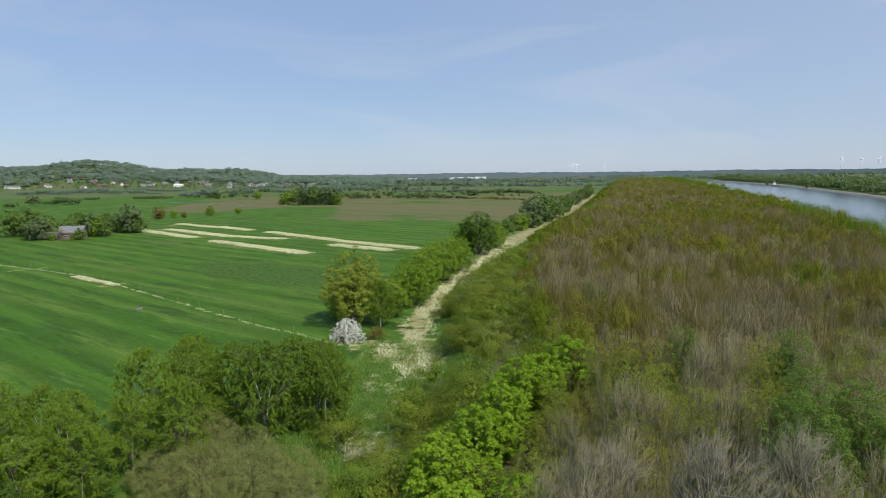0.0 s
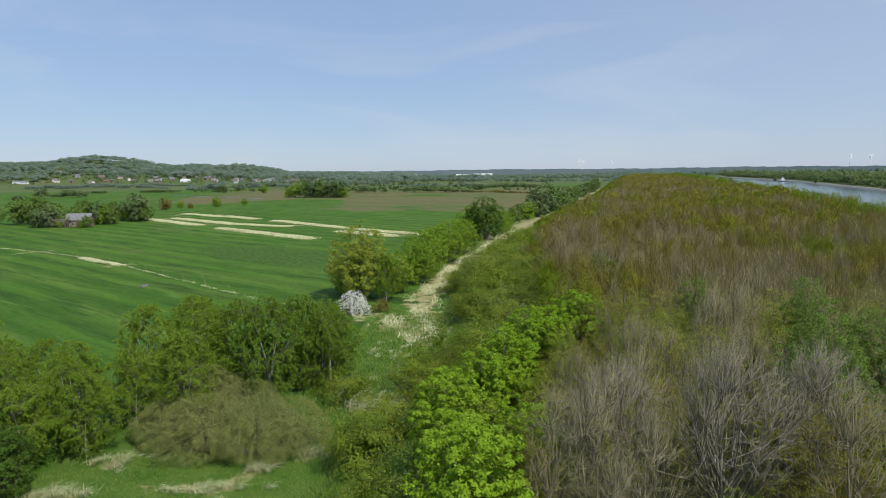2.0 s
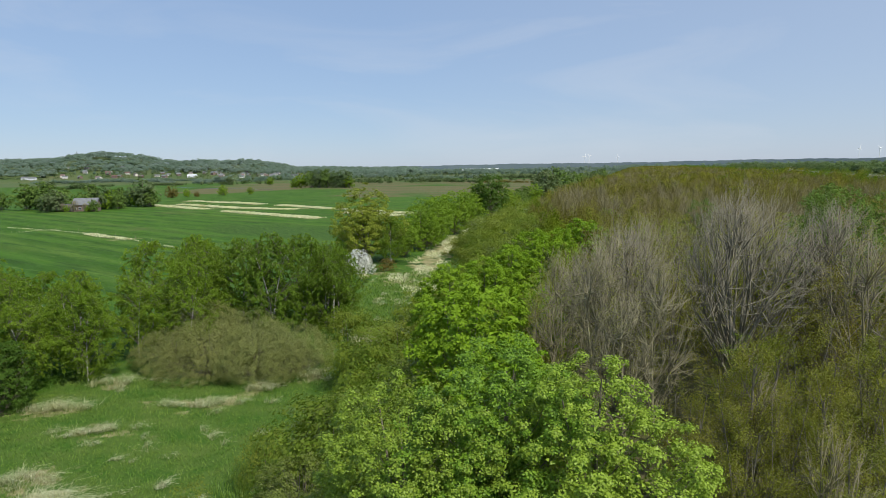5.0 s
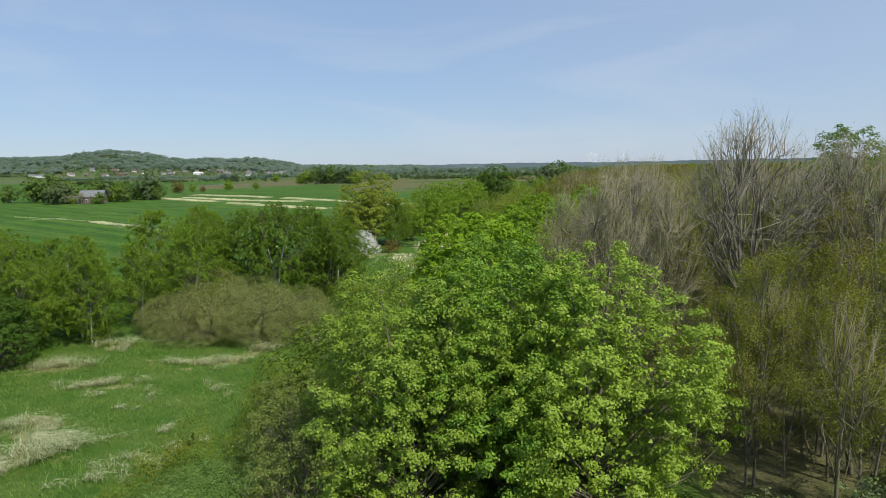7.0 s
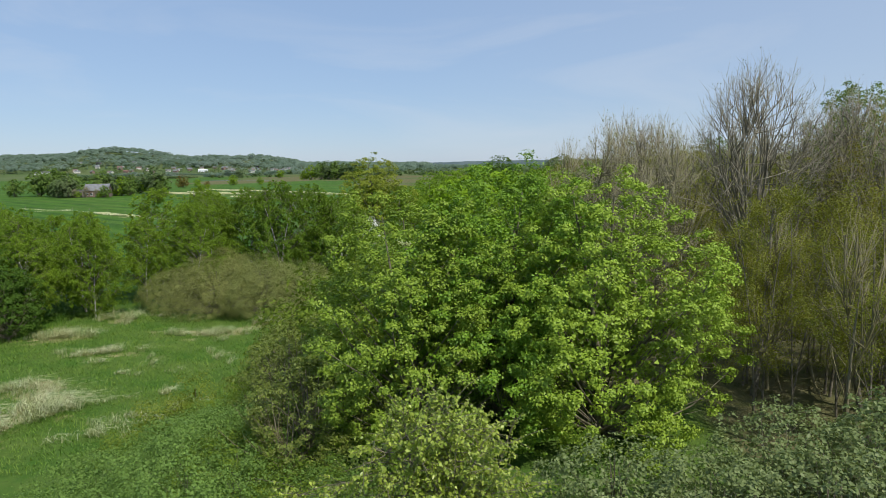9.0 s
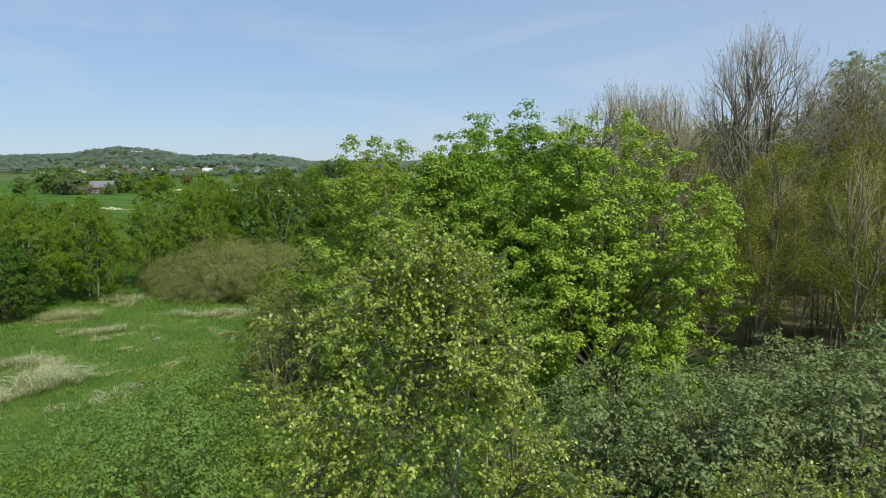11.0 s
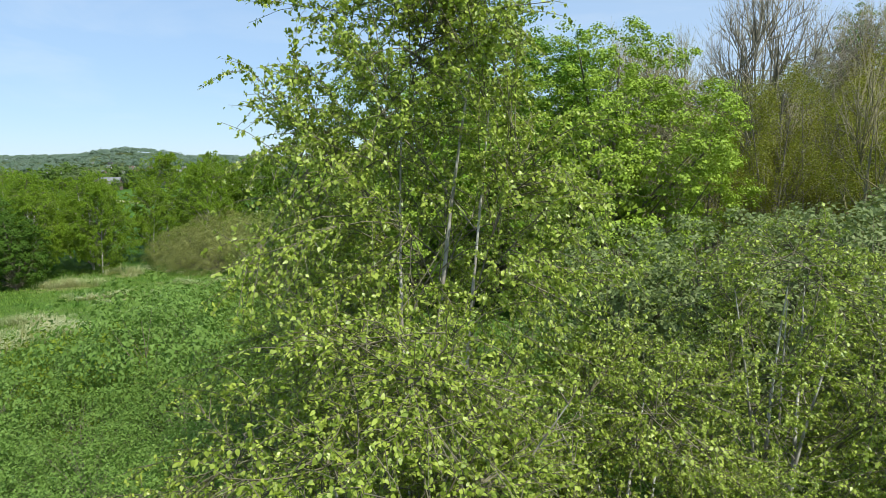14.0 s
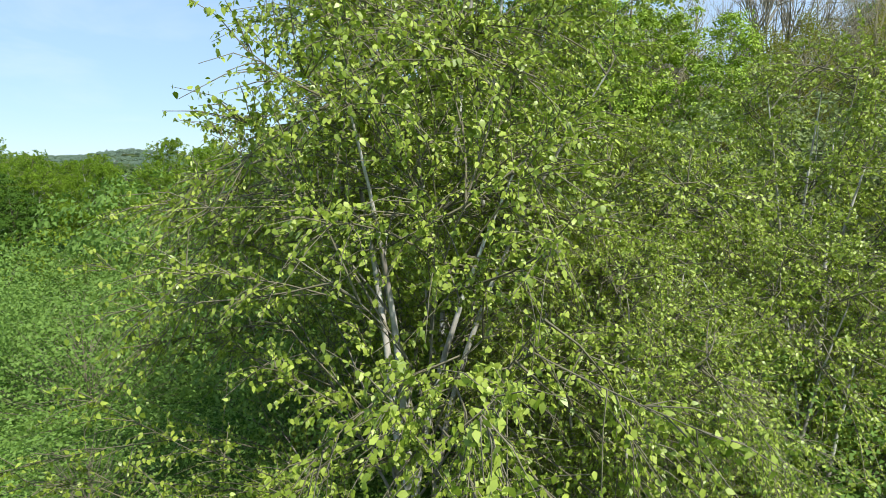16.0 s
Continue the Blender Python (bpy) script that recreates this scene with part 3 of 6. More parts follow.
def bare(seed, H, R, z0, prof, n_end, n_twig, mat_wood, stems=1, r0=0.15, fan=0.05, rise=0.95, stray=0.55):
    """A leafless tree: limbs leave the stem, curve upwards and end in sprays of fine twigs."""
    rng = np.random.default_rng(seed)
    t = rng.uniform(0.03, 0.99, n_end * 4)
    env = np.sin(math.pi * (0.08 + 0.92 * t) ** prof[0]) ** prof[1]
    keep = rng.uniform(0, 1, len(t)) < env
    t, env = t[keep][:n_end], env[keep][:n_end]
    n = len(t)
    phi = rng.uniform(0, 2 * math.pi, n)
    rad = R * env * (0.25 + 0.75 * np.sqrt(rng.uniform(0, 1, n))) * (1 + 0.2 * np.sin(3 * phi + seed))
    c = np.stack([rad * np.cos(phi), rad * np.sin(phi), z0 + (H * 0.94 - z0) * t + rng.normal(0, 0.02 * H, n)], 1)
    p0 = rng.normal(0, 0.12 * (stems > 1), (stems, 3))
    p0[:, 2] = -0.2
    d0 = np.concatenate([rng.normal(0, fan, (stems, 2)), np.ones((stems, 1))], 1)
    b0 = Boughs(p0, d0, np.full(stems, H * 0.86) * rng.uniform(0.85, 1.05, stems), np.full(stems, r0) / math.sqrt(stems), np.concatenate([rng.normal(0, 0.06, (stems, 2)), np.zeros((stems, 1))], 1))
    wood, boughs, fine = Sheaf(), Sheaf(), Sheaf()
    b0.tubes(wood, 7, 6, 0.15)
    i = rng.integers(0, stems, n)
    s = np.clip((c[:, 2] - rise * rad - 0.1 * H * rng.uniform(0.3, 1.2, n)) / H, 0.15, 0.9)
    p = b0.at(i, s)
    L = np.linalg.norm(c - p, axis=1) + 0.01
    bend = np.zeros((n, 3))
    bend[:, 2] = rng.uniform(0.05, 0.3, n)
    bend[:, :2] = rng.normal(0, 0.08, (n, 2))
    limbs = Boughs(p, (c - p) / L[:, None] - bend, L, np.clip(r0 * 0.3 * (1 - s), 0.014, r0 * 0.35), bend)
    limbs.tubes(boughs, 3, 3, 0.35)
    j = rng.integers(0, n, n * n_twig)
    sj = rng.uniform(0.35, 1.0, len(j))
    d = limbs.way(j, sj) + rng.normal(0, stray, (len(j), 3)) + [0, 0, 0.2]
    tw = Boughs(limbs.at(j, sj), unit(d), rng.uniform(0.04, 0.095, len(j)) * H * (1.1 - 0.5 * sj), np.full(len(j), 0.011), rng.normal(0, 0.1, (len(j), 3)) + [0, 0, 0.12])
    tw.spikes(fine)
    return [(nm, sf.mesh(nm, mat_wood, True)) for nm, sf in (("trunk", wood), ("branch", boughs), ("twig", fine))]


def fan_tree(seed, H, R, z0, n1, n2, n3, n4, r0=0.15, stems=1, fine=0.006, mat_wood=None, buds=0):
    """A leafless tree: limbs, boughs and twigs each reach for a place in an egg-shaped crown from the nearest bigger branch, all curving upwards."""
    rng = np.random.default_rng(seed)

    def ends(n, low, shell):
        t = low + (1 - low) * rng.uniform(0, 1, n) ** 0.8
        env = np.sin(math.pi * (0.1 + 0.9 * t) ** 1.1) ** 0.55
        phi = rng.uniform(0, 2 * math.pi, n)
        rad = R * env * (shell + (1 - shell) * np.sqrt(rng.uniform(0, 1, n))) * (1 + 0.15 * np.sin(3 * phi + seed))
        return np.stack([rad * np.cos(phi), rad * np.sin(phi), z0 + (H - z0) * t], 1)

    def reach(base, i, s, c, r, lift):
        p = base.at(i, s)
        L = np.linalg.norm(c - p, axis=1) + 0.02
        bend = rng.normal(0, 0.11, c.shape)
        bend[:, 2] += lift
        return Boughs(p, (c - p) / L[:, None] - bend, L, r, bend)

    def nearest(tips, c):
        c = c + rng.normal(0, 0.17 * R, c.shape)
        d = ((c[:, None] - tips[None]) ** 2 * [1, 1, 0.35]).sum(2)
        return np.argmin(d, 1)

    p0 = rng.normal(0, 0.15 * (stems > 1), (stems, 3))
    p0[:, 2] = -0.2
    d0 = np.concatenate([rng.normal(0, 0.05, (stems, 2)), np.ones((stems, 1))], 1)
    b0 = Boughs(p0, d0, np.full(stems, H * 0.78), np.full(stems, r0) / math.sqrt(stems), np.concatenate([rng.normal(0, 0.05, (stems, 2)), np.zeros((stems, 1))], 1))
    c1 = ends(n1, 0.05, 0.3) * [0.55, 0.55, 0.8]
    s1 = np.clip((c1[:, 2] - 1.5 * np.hypot(c1[:, 0], c1[:, 1]) - 1.0) / (H * 0.78), 0.15, 0.9)
    b1 = reach(b0, rng.integers(0, stems, n1), s1, c1, r0 * 0.36 * (1.1 - 0.7 * s1), 0.12)
    c2 = ends(n2, 0.1, 0.3) * [0.8, 0.8, 0.9]
    b2 = reach(b1, nearest(c1, c2), rng.uniform(0.5, 1.0, n2), c2, np.full(n2, 0.035), 0.14)
    c3 = ends(n3, 0.12, 0.45)
    b3 = reach(b2, nearest(c2, c3), rng.uniform(0.45, 1.0, n3), c3, np.full(n3, fine * 2), 0.12)
    i = rng.integers(0, n3, n4)
    s = rng.uniform(0.15, 0.95, n4)
    d = unit(b3.way(i, s) + rng.normal(0, 0.42, (n4, 3)) + [0, 0, 0.35])
    b4 = Boughs(b3.at(i, s), d, H * rng.uniform(0.025, 0.065, n4), np.full(n4, fine), rng.normal(0, 0.06, (n4, 3)) + [0, 0, 0.1])
    wood, boughs, twig = Sheaf(), Sheaf(), Sheaf()
    b0.tubes(wood, 7, 6, 0.12)
    b1.tubes(boughs, 4, 4, 0.3)
    b2.tubes(boughs, 3, 3, 0.3)
    b3.spikes(twig)
    b4.spikes(twig)
    out = [(nm, sf.mesh(nm, mat_wood or M_TWIG, True)) for nm, sf in (("trunk", wood), ("branch", boughs), ("twig", twig))]
    if buds:
        crown = Sheaf()
        i = rng.integers(0, n4, buds)
        leaves(crown, rng, b4.at(i, rng.uniform(0.1, 1.0, buds)) + rng.normal(0, 0.12, (buds, 3)), 0.07, 0.6, shape="tri")
        out.append(("crown", crown.mesh("crown", M_BUD2)))
    return out


def clumped(seed, H, R, z0, prof, n_clump, rho, n_leaf, leaf, mat_leaf, mat_wood, stems=1, r0=0.15, up=0.6, hang=0.0, shape="plain", flat=0.6, inner=0.4, lobes=0.2, twigs=0, limb=0.2, loose=0.6, thin_share=0.35, core=0.07, core_size=2.3, gap=None, dome=0.6):
    """A tree or bush in full leaf: domed clumps of leaves fill an uneven crown from z0 to H, each carried by a limb. prof: (a, b) shape the crown's outline,
    sin(pi t^a)^b. gap: (x, y, z, r), a hollow in the crown. dome: how far the leaves of a clump lie on its outer side."""
    rng = np.random.default_rng(seed)
    n_clump, rho = n_clump * 2, rho * 0.72
    t = rng.uniform(0.03, 0.97, n_clump * 3)
    env = np.sin(math.pi * t ** prof[0]) ** prof[1]
    keep = rng.uniform(0, 1, len(t)) < env
    t, env = t[keep][:n_clump], env[keep][:n_clump]
    n = len(t)
    phi = rng.uniform(0, 2 * math.pi, n)
    env = env * (1 + lobes * np.sin(3 * phi + seed + 5 * t) + lobes * 0.7 * np.sin(5 * phi - 7 * t + seed * 2))
    rad = R * env * (inner + (1 - inner) * np.sqrt(rng.uniform(0, 1, n)))
    c = np.stack([rad * np.cos(phi), rad * np.sin(phi), z0 + (H - z0) * t + rng.normal(0, 0.03 * H, n)], 1)
    if gap:
        c = c[np.linalg.norm(c - np.array(gap[:3]), axis=1) > gap[3]]
        n, rad = len(c), np.hypot(c[:, 0], c[:, 1])
    lean = rng.normal(0, 0.06 * (stems > 1) + 0.02, (stems, 2))
    wood, boughs = Sheaf(), Sheaf()
    p0 = np.zeros((stems, 3))
    p0[:, :2] = rng.normal(0, 0.1 * (stems > 1) * R * 0.5, (stems, 2))
    p0[:, 2] = -0.2
    b0 = Boughs(p0, np.concatenate([lean, np.ones((stems, 1))], 1), np.full(stems, H * 0.92), np.full(stems, r0) / math.sqrt(stems), np.concatenate([rng.normal(0, 0.04, (stems, 2)), np.zeros((stems, 1))], 1))
    b0.tubes(wood, 6, 6, 0.15)
    i = rng.integers(0, stems, n)
    s = np.clip((c[:, 2] - 0.7 * rad - 0.1 * H) / H, 0.05, 0.9)
    p = b0.at(i, s)
    L = np.linalg.norm(c - p, axis=1) + 0.01
    bend = np.zeros((n, 3))
    bend[:, 2] = rng.uniform(-0.1, 0.25, n) - hang * 0.35
    bend[:, :2] = rng.normal(0, 0.16, (n, 2))
    limbs = Boughs(p, (c - p) / L[:, None] - bend, L, np.clip(r0 * 0.2 * (1 - s) * L / (0.6 * R + 0.2), 0.004, r0 * 0.3), bend)
    big = rng.uniform(0, 1, n) < limb
    Boughs(limbs.p[big], limbs.d[big], limbs.L[big], limbs.r[big], limbs.b[big]).tubes(boughs, 3, 4, 0.25)
    thin = ~big & (rng.uniform(0, 1, n) < thin_share)
    Boughs(limbs.p[thin], limbs.d[thin], limbs.L[thin], np.maximum(limbs.r[thin] * 0.6, 0.0055), limbs.b[thin]).spikes(boughs)
    if twigs:
        limbs.children(rng, twigs, 0.3, 1.0, 35, 0.5, 0.5, 0.1 - hang * 0.15, 0.2).spikes(boughs)
    j = rng.integers(0, n, n_leaf)
    axis = unit(c - [0, 0, z0 + (H - z0) * 0.3]) + [0, 0, 0.45]
    size_ = rho * rng.uniform(1.0, 2.0, n)
    u = unit(rng.normal(size=(n_leaf, 3)) + dome * axis[j] * 1.3)
    q3 = c[j] + u * (size_[j] * rng.uniform(0.1 + 0.6 * dome, 1.08, n_leaf))[:, None] * [1, 1, flat] + rng.normal(0, 0.12 * rho, (n_leaf, 3))
    q3[:, 2] = np.maximum(q3[:, 2], 0.05)
    crown = Sheaf()
    out = u + 0.35 * axis[j]
    leaves(crown, rng, q3, leaf, up, hang, shape, out, loose)
    k = rng.integers(0, n, int(n_leaf * core))
    if len(k):
        mid = np.array([0, 0, z0 + (H - z0) * 0.45])
        inside_ = mid + (c[k] - mid) * rng.uniform(0.3, 0.82, (len(k), 1))
        leaves(crown, rng, inside_, leaf * core_size, up, hang, "tri", unit(inside_ - mid + 1e-6), loose)
    return [("trunk", wood.mesh("trunk", mat_wood, True)), ("branch", boughs.mesh("branch", M_BOUGH if mat_wood is M_WHITEBARK else mat_wood, True)), ("crown", crown.mesh("crown", mat_leaf))]


def birch_tree(seed, H, R, z0, stems, n1, n2, n3, n_leaf, leaf, r0, leader, mat_leaf=None, shape="birch", thin=0.0035, droop=0.32, prof=0.72):
    """A birch: white stems, rising limbs, boughs that reach the crown's outside, thin drooping twigs and leaves that hang along them. leader: how far thin shoots rise above the crown."""
    rng = np.random.default_rng(seed)

    def ends(n, shell, low=0.03):
        t = low + (1 - low) * rng.uniform(0, 1, n)
        phi = rng.uniform(0, 2 * math.pi, n)
        env = np.sin(math.pi * (0.12 + 0.86 * t) ** prof) ** 0.6 * (1 + 0.2 * np.sin(3 * phi + seed + 4 * t) + 0.14 * np.sin(5 * phi - 6 * t))
        rad = R * env * (shell + (1 - shell) * np.sqrt(rng.uniform(0, 1, n)))
        return np.stack([rad * np.cos(phi), rad * np.sin(phi), z0 + (H - z0) * t], 1)

    def reach(base, i, s, c, r, lift):
        p = base.at(i, s)
        L = np.linalg.norm(c - p, axis=1) + 0.02
        bend = rng.normal(0, 0.17, c.shape)
        bend[:, 2] += lift
        return Boughs(p, (c - p) / L[:, None] - bend, L, r, bend)

    p0 = rng.normal(0, 0.1, (stems, 3))
    p0[:, 2] = -0.2
    d0 = np.concatenate([rng.normal(0, 0.05, (stems, 2)), np.ones((stems, 1))], 1)
    b0 = Boughs(p0, d0, H * rng.uniform(0.75, 0.93, stems), r0 * rng.uniform(0.5, 0.75, stems), np.concatenate([rng.normal(0, 0.12, (stems, 2)), np.zeros((stems, 1))], 1))
    c1 = ends(n1, 0.5) * [0.72, 0.72, 0.97]
    s1 = np.clip((c1[:, 2] - 0.9 * np.hypot(c1[:, 0], c1[:, 1])) / (H * 0.88), 0.06, 0.95)
    b1 = reach(b0, rng.integers(0, stems, n1), s1, c1, r0 * 0.24 * (1.15 - s1), -0.1)
    tips = b1.at(np.arange(n1), np.full(n1, 0.8))
    c2 = ends(n2, 0.25)
    near = np.argmin(((c2[:, None] + rng.normal(0, 0.15 * R, (n2, 1, 3)) - tips[None]) ** 2).sum(2), 1)
    b2 = reach(b1, near, rng.uniform(0.3, 1.0, n2), c2, np.full(n2, thin * 1.9), -0.05)
    if leader:
        k = 7
        top = b0.at(np.arange(k) % stems, np.ones(k))
        d = np.concatenate([rng.normal(0, 0.35, (k, 2)), np.ones((k, 1))], 1)
        shoots = Boughs(top, unit(d), leader * rng.uniform(0.7, 1.4, k), np.full(k, 0.009), rng.normal(0, 0.1, (k, 3)))
        b2 = Boughs(*[np.concatenate([mine, other]) for mine, other in ((b2.p, shoots.p), (b2.d, shoots.d), (b2.L, shoots.L), (b2.r, shoots.r), (b2.b, shoots.b))])
    m = len(b2.L)
    i = rng.choice(m, n3, p=b2.L / b2.L.sum())
    s = 1 - 0.85 * rng.uniform(0, 1, n3) ** 1.4
    d = unit(b2.way(i, s) * 0.9 + rng.normal(0, 0.5, (n3, 3)) + [0, 0, 0.1])
    bend = rng.normal(0, 0.1, (n3, 3)) - [0, 0, droop]
    b3 = Boughs(b2.at(i, s), d, rng.uniform(0.16, 0.44, n3) * (0.75 + 0.05 * H), np.full(n3, thin), bend)
    trunks, boughs, twig, crown = [], Sheaf(), Sheaf(), Sheaf()
    for k in range(stems):
        wood = Sheaf()
        Boughs(b0.p[k:k + 1], b0.d[k:k + 1], b0.L[k:k + 1], b0.r[k:k + 1], b0.b[k:k + 1]).tubes(wood, 8, 8, 0.15)
        trunks.append(("trunk", wood.mesh("trunk", M_WHITEBARK, True)))
    b1.tubes(boughs, 5, 5, 0.25)
    b2.tubes(twig, 4, 3, 0.4)
    if shape == "tri":
        b3.spikes(twig)
    else:
        b3.tubes(twig, 2, 3, 0.5)
    i = rng.integers(0, n3, n_leaf)
    s = rng.uniform(0.08, 1.03, n_leaf)
    q3 = b3.at(i, s) + rng.normal(0, leaf * 0.32, (n_leaf, 3)) - [0, 0, leaf * 0.4]
    way = unit(q3 - [0, 0, z0 + (H - z0) * 0.3])
    leaves(crown, rng, q3, leaf, 0.1, 1.7, shape, way, 0.95)
    return trunks + [("branch", boughs.mesh("branch", M_PALEBOUGH, True)), ("twig", twig.mesh("twig", M_BOUGH, True)), ("crown", crown.mesh("crown", mat_leaf or M_BIRCH))]


def plant(kind, name, x, y, s=1.0, turn=0.0, label="", category="tree", group="", tilt=0.0, sz=None, z=None):
    """A tree of that kind, standing on the ground."""
    ob = new(name)
    ob.empty_display_size = 0.2
    base = float(land(x, y)) if z is None else z
    ob.matrix_basis = pose(x, y, base - 0.03, tilt, 0, turn) @ Matrix.Diagonal((s, s, sz or s, 1))
    for nm, me in kind:
        pt = part(nm, me, ob)
        if nm in ("branch", "twig", "crown"):
            pt["kind"] = "stuff"
    return tagged(ob, label, category, group)


rnd = random.Random(7)
MAPLE = [clumped(11 + k, 8.3, 3.4, 0.1, (0.64, 0.42), n_, 0.26, m_, 0.08, mat, M_BOUGH, 2, 0.17, up=0.7, flat=0.62, inner=0.45, lobes=0.24, limb=0.07, thin_share=0.1, loose=0.5, core=0.05, core_size=1.7, gap=g, dome=0.45)
         for k, (n_, m_, mat, g) in enumerate(((430, 84000, M_MAPLE_Y, (1.75, -1.6, 1.8, 1.45)), (450, 92000, M_MAPLE, (-1.24, -2.8, 1.7, 1.6)), (390, 80000, M_MAPLE_Y, None)))]
MAPLE_B = clumped(12, 8.3, 3.3, 0.3, (0.85, 0.6), 150, 0.33, 18000, 0.17, M_MAPLE_ROW, M_BOUGH, 2, 0.16, up=0.7, flat=0.6, inner=0.6, lobes=0.2, limb=0.08, loose=0.6, shape="tri", core=0.06)
BIRCH = birch_tree(21, 6.6, 1.72, 0.5, 3, 40, 480, 5200, 108000, 0.038, 0.06, 1.05, shape="plain", prof=0.95)
BIRCH_B = birch_tree(22, 4.2, 2.0, 0.15, 5, 34, 320, 3000, 50000, 0.038, 0.05, 0.1, shape="plain")
BIRCH_D = birch_tree(24, 3.5, 1.8, 0.2, 4, 26, 260, 2600, 42000, 0.037, 0.055, 0.1, shape="plain")
BIRCH_C = birch_tree(23, 3.5, 1.8, 0.2, 4, 26, 300, 4400, 62000, 0.031, 0.055, 0.1)
BIRCH_ROW = [birch_tree(31 + k, 11.5, 4.1, 1.4, 1 + k % 2, 30, 300, 2600, 34000, 0.13, 0.2, 0.5, M_BIRCH_FAR, "tri", 0.008, 0.6, 1.0) for k in range(3)]
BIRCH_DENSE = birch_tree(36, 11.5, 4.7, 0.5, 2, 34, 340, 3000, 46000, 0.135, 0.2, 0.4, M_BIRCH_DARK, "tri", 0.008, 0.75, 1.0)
OAK = [clumped(41 + k, 10.5, 4.5, 0.6, (0.85, 0.5), 150, 0.55, 12500, 0.22, m, M_BOUGH, 1, 0.24, up=0.8, shape="tri", loose=0.5, flat=0.6, inner=0.55, lobes=0.18, limb=0.08) for k, m in enumerate((M_DARKLEAF, M_BIRCH_FAR, M_OCHRE))]
WILLOW = [clumped(51 + k, 5.2, 4.7, 0.0, (0.55, 0.45), 420, 0.36, 56000, 0.06, M_WILLOW, M_BOUGH, 9, 0.08, up=0.7, shape="tri", loose=0.5, flat=1.0, inner=0.65, lobes=0.1, twigs=260, limb=0.02) for k in range(2)]
SILVER = clumped(61, 3.6, 2.2, 0.1, (0.65, 0.5), 260, 0.2, 11000, 0.08, M_SILVER, M_BOUGH, 6, 0.1, up=0.6, core=0.12, core_size=1.7, inner=0.45, lobes=0.15, limb=0.05)
OLIVE_BUSH = clumped(62, 3.6, 2.2, 0.1, (0.65, 0.5), 230, 0.22, 15000, 0.075, M_SALLOW, M_BOUGH, 7, 0.1, up=0.6, inner=0.45, lobes=0.18, limb=0.08, twigs=120, core=0.0, shape="tri")
SHRUB = [clumped(71 + k, 2.0, 1.7, 0.0, (0.55, 0.45), 13, 0.62, 2300, 0.095, m, M_BARK, 1, 0.03, up=0.6, shape="tri", loose=0.32, dome=0.85, inner=0.35, lobes=0.2, limb=0.0) for k, m in enumerate((M_SHRUB, M_SHRUB2, M_SILVER))]
HERB_FINE = clumped(88, 1.1, 1.5, 0.0, (0.5, 0.35), 220, 0.16, 9000, 0.034, M_HERB, M_BOUGH, 1, 0.02, up=0.7, inner=0.2, lobes=0.2, limb=0.0, shape="tri", loose=0.9, core=0.0)
HERB = [clumped(78 + k, 1.2, 1.6, 0.0, (0.5, 0.35), 90, 0.22, 5200, 0.05, m, M_BOUGH, 1, 0.02, up=0.9, shape="tri", core=0.0, inner=0.2, lobes=0.2, limb=0.0) for k, m in enumerate((M_HERB, M_SHRUB))]
RED_SHRUB = clumped(75, 2.0, 1.7, 0.0, (0.55, 0.45), 70, 0.24, 850, 0.17, M_RED, M_BARK, 3, 0.05, up=0.7, inner=0.35, lobes=0.2, limb=0.0)
ASH = [fan_tree(81 + k, 12.0, 3.0, 3.2, 14, 70, 230, 360, 0.17, 1 + k % 2, 0.01, None, 1500) for k in range(4)]
ASH_PALE = [fan_tree(87 + k, 12.0, 2.6, 3.0, 13, 110, 300, 500, 0.15, 1, 0.0075, M_PALETWIG, 700) for k in range(2)]
ASH_BIG = fan_tree(86, 13.2, 3.9, 4.8, 40, 260, 560, 950, 0.3, 5, 0.0085, M_ASHGREY, 500)
POLE = [fan_tree(91 + k, 11.0, 1.9, 4.5, 8, 36, 120, 260, 0.11, 1, 0.01, None, 900) for k in range(4)]
POPLAR = clumped(97, 12.8, 2.6, 3.5, (0.8, 0.6), 130, 0.36, 14000, 0.125, M_POPLAR, M_BOUGH, 1, 0.16, up=0.6, flat=0.8, inner=0.4, lobes=0.2)
ALDER = [grow(101 + k, 10.0, 2.4, 1 + k % 2, 0.08, (18, 36, 0.6, 0.2), (50, 34, 0.6, 0.15), (170, 34, 0.65, 0.15), n_, 0.078, m, M_BARK, trunk=0.7, up=0.4, jitter=0.2, clear=0.1, r0=0.09) for k, (m, n_) in enumerate(((M_BUD, 4300), (M_BUD2, 4300), (M_BIRCH_FAR, 4300), (M_BUD2, 9500)))]
WOOD_TREE = [clumped(105 + k, 10.0, 2.7, 3.2, (0.75, 0.5), 80, 0.4, 8000, 0.085, m, M_BARK, 1, 0.11, up=0.7, shape="tri", flat=0.7, inner=0.4, lobes=0.2, twigs=90, limb=0.1, loose=0.55) for k, m in enumerate((M_BUD, M_BUD2, M_SHRUB, M_OCHRE))]
FAR_TREE = [clumped(111 + k, 9.0, 4.2, 0.2, (0.8, 0.5), 70, 0.65, 1500, 0.62, m, M_BARK, 1, 0.25, up=0.6, shape="tri", loose=0.45, flat=0.8, inner=0.35, lobes=0.2, limb=0.05) for k, m in enumerate((M_HEDGE_HAZED, M_MIDGREEN, M_BIRCH_FAR, M_RED))]
FAR_BARE = fan_tree(125, 9.5, 3.6, 1.5, 10, 60, 200, 500, 0.4, 2, 0.05)
BLOSSOM = clumped(121, 4.6, 3.3, 0.0, (0.55, 0.45), 220, 0.35, 4200, 0.2, M_BLOSSOM, M_BARK, 5, 0.15, up=0.5, inner=0.45, lobes=0.15)

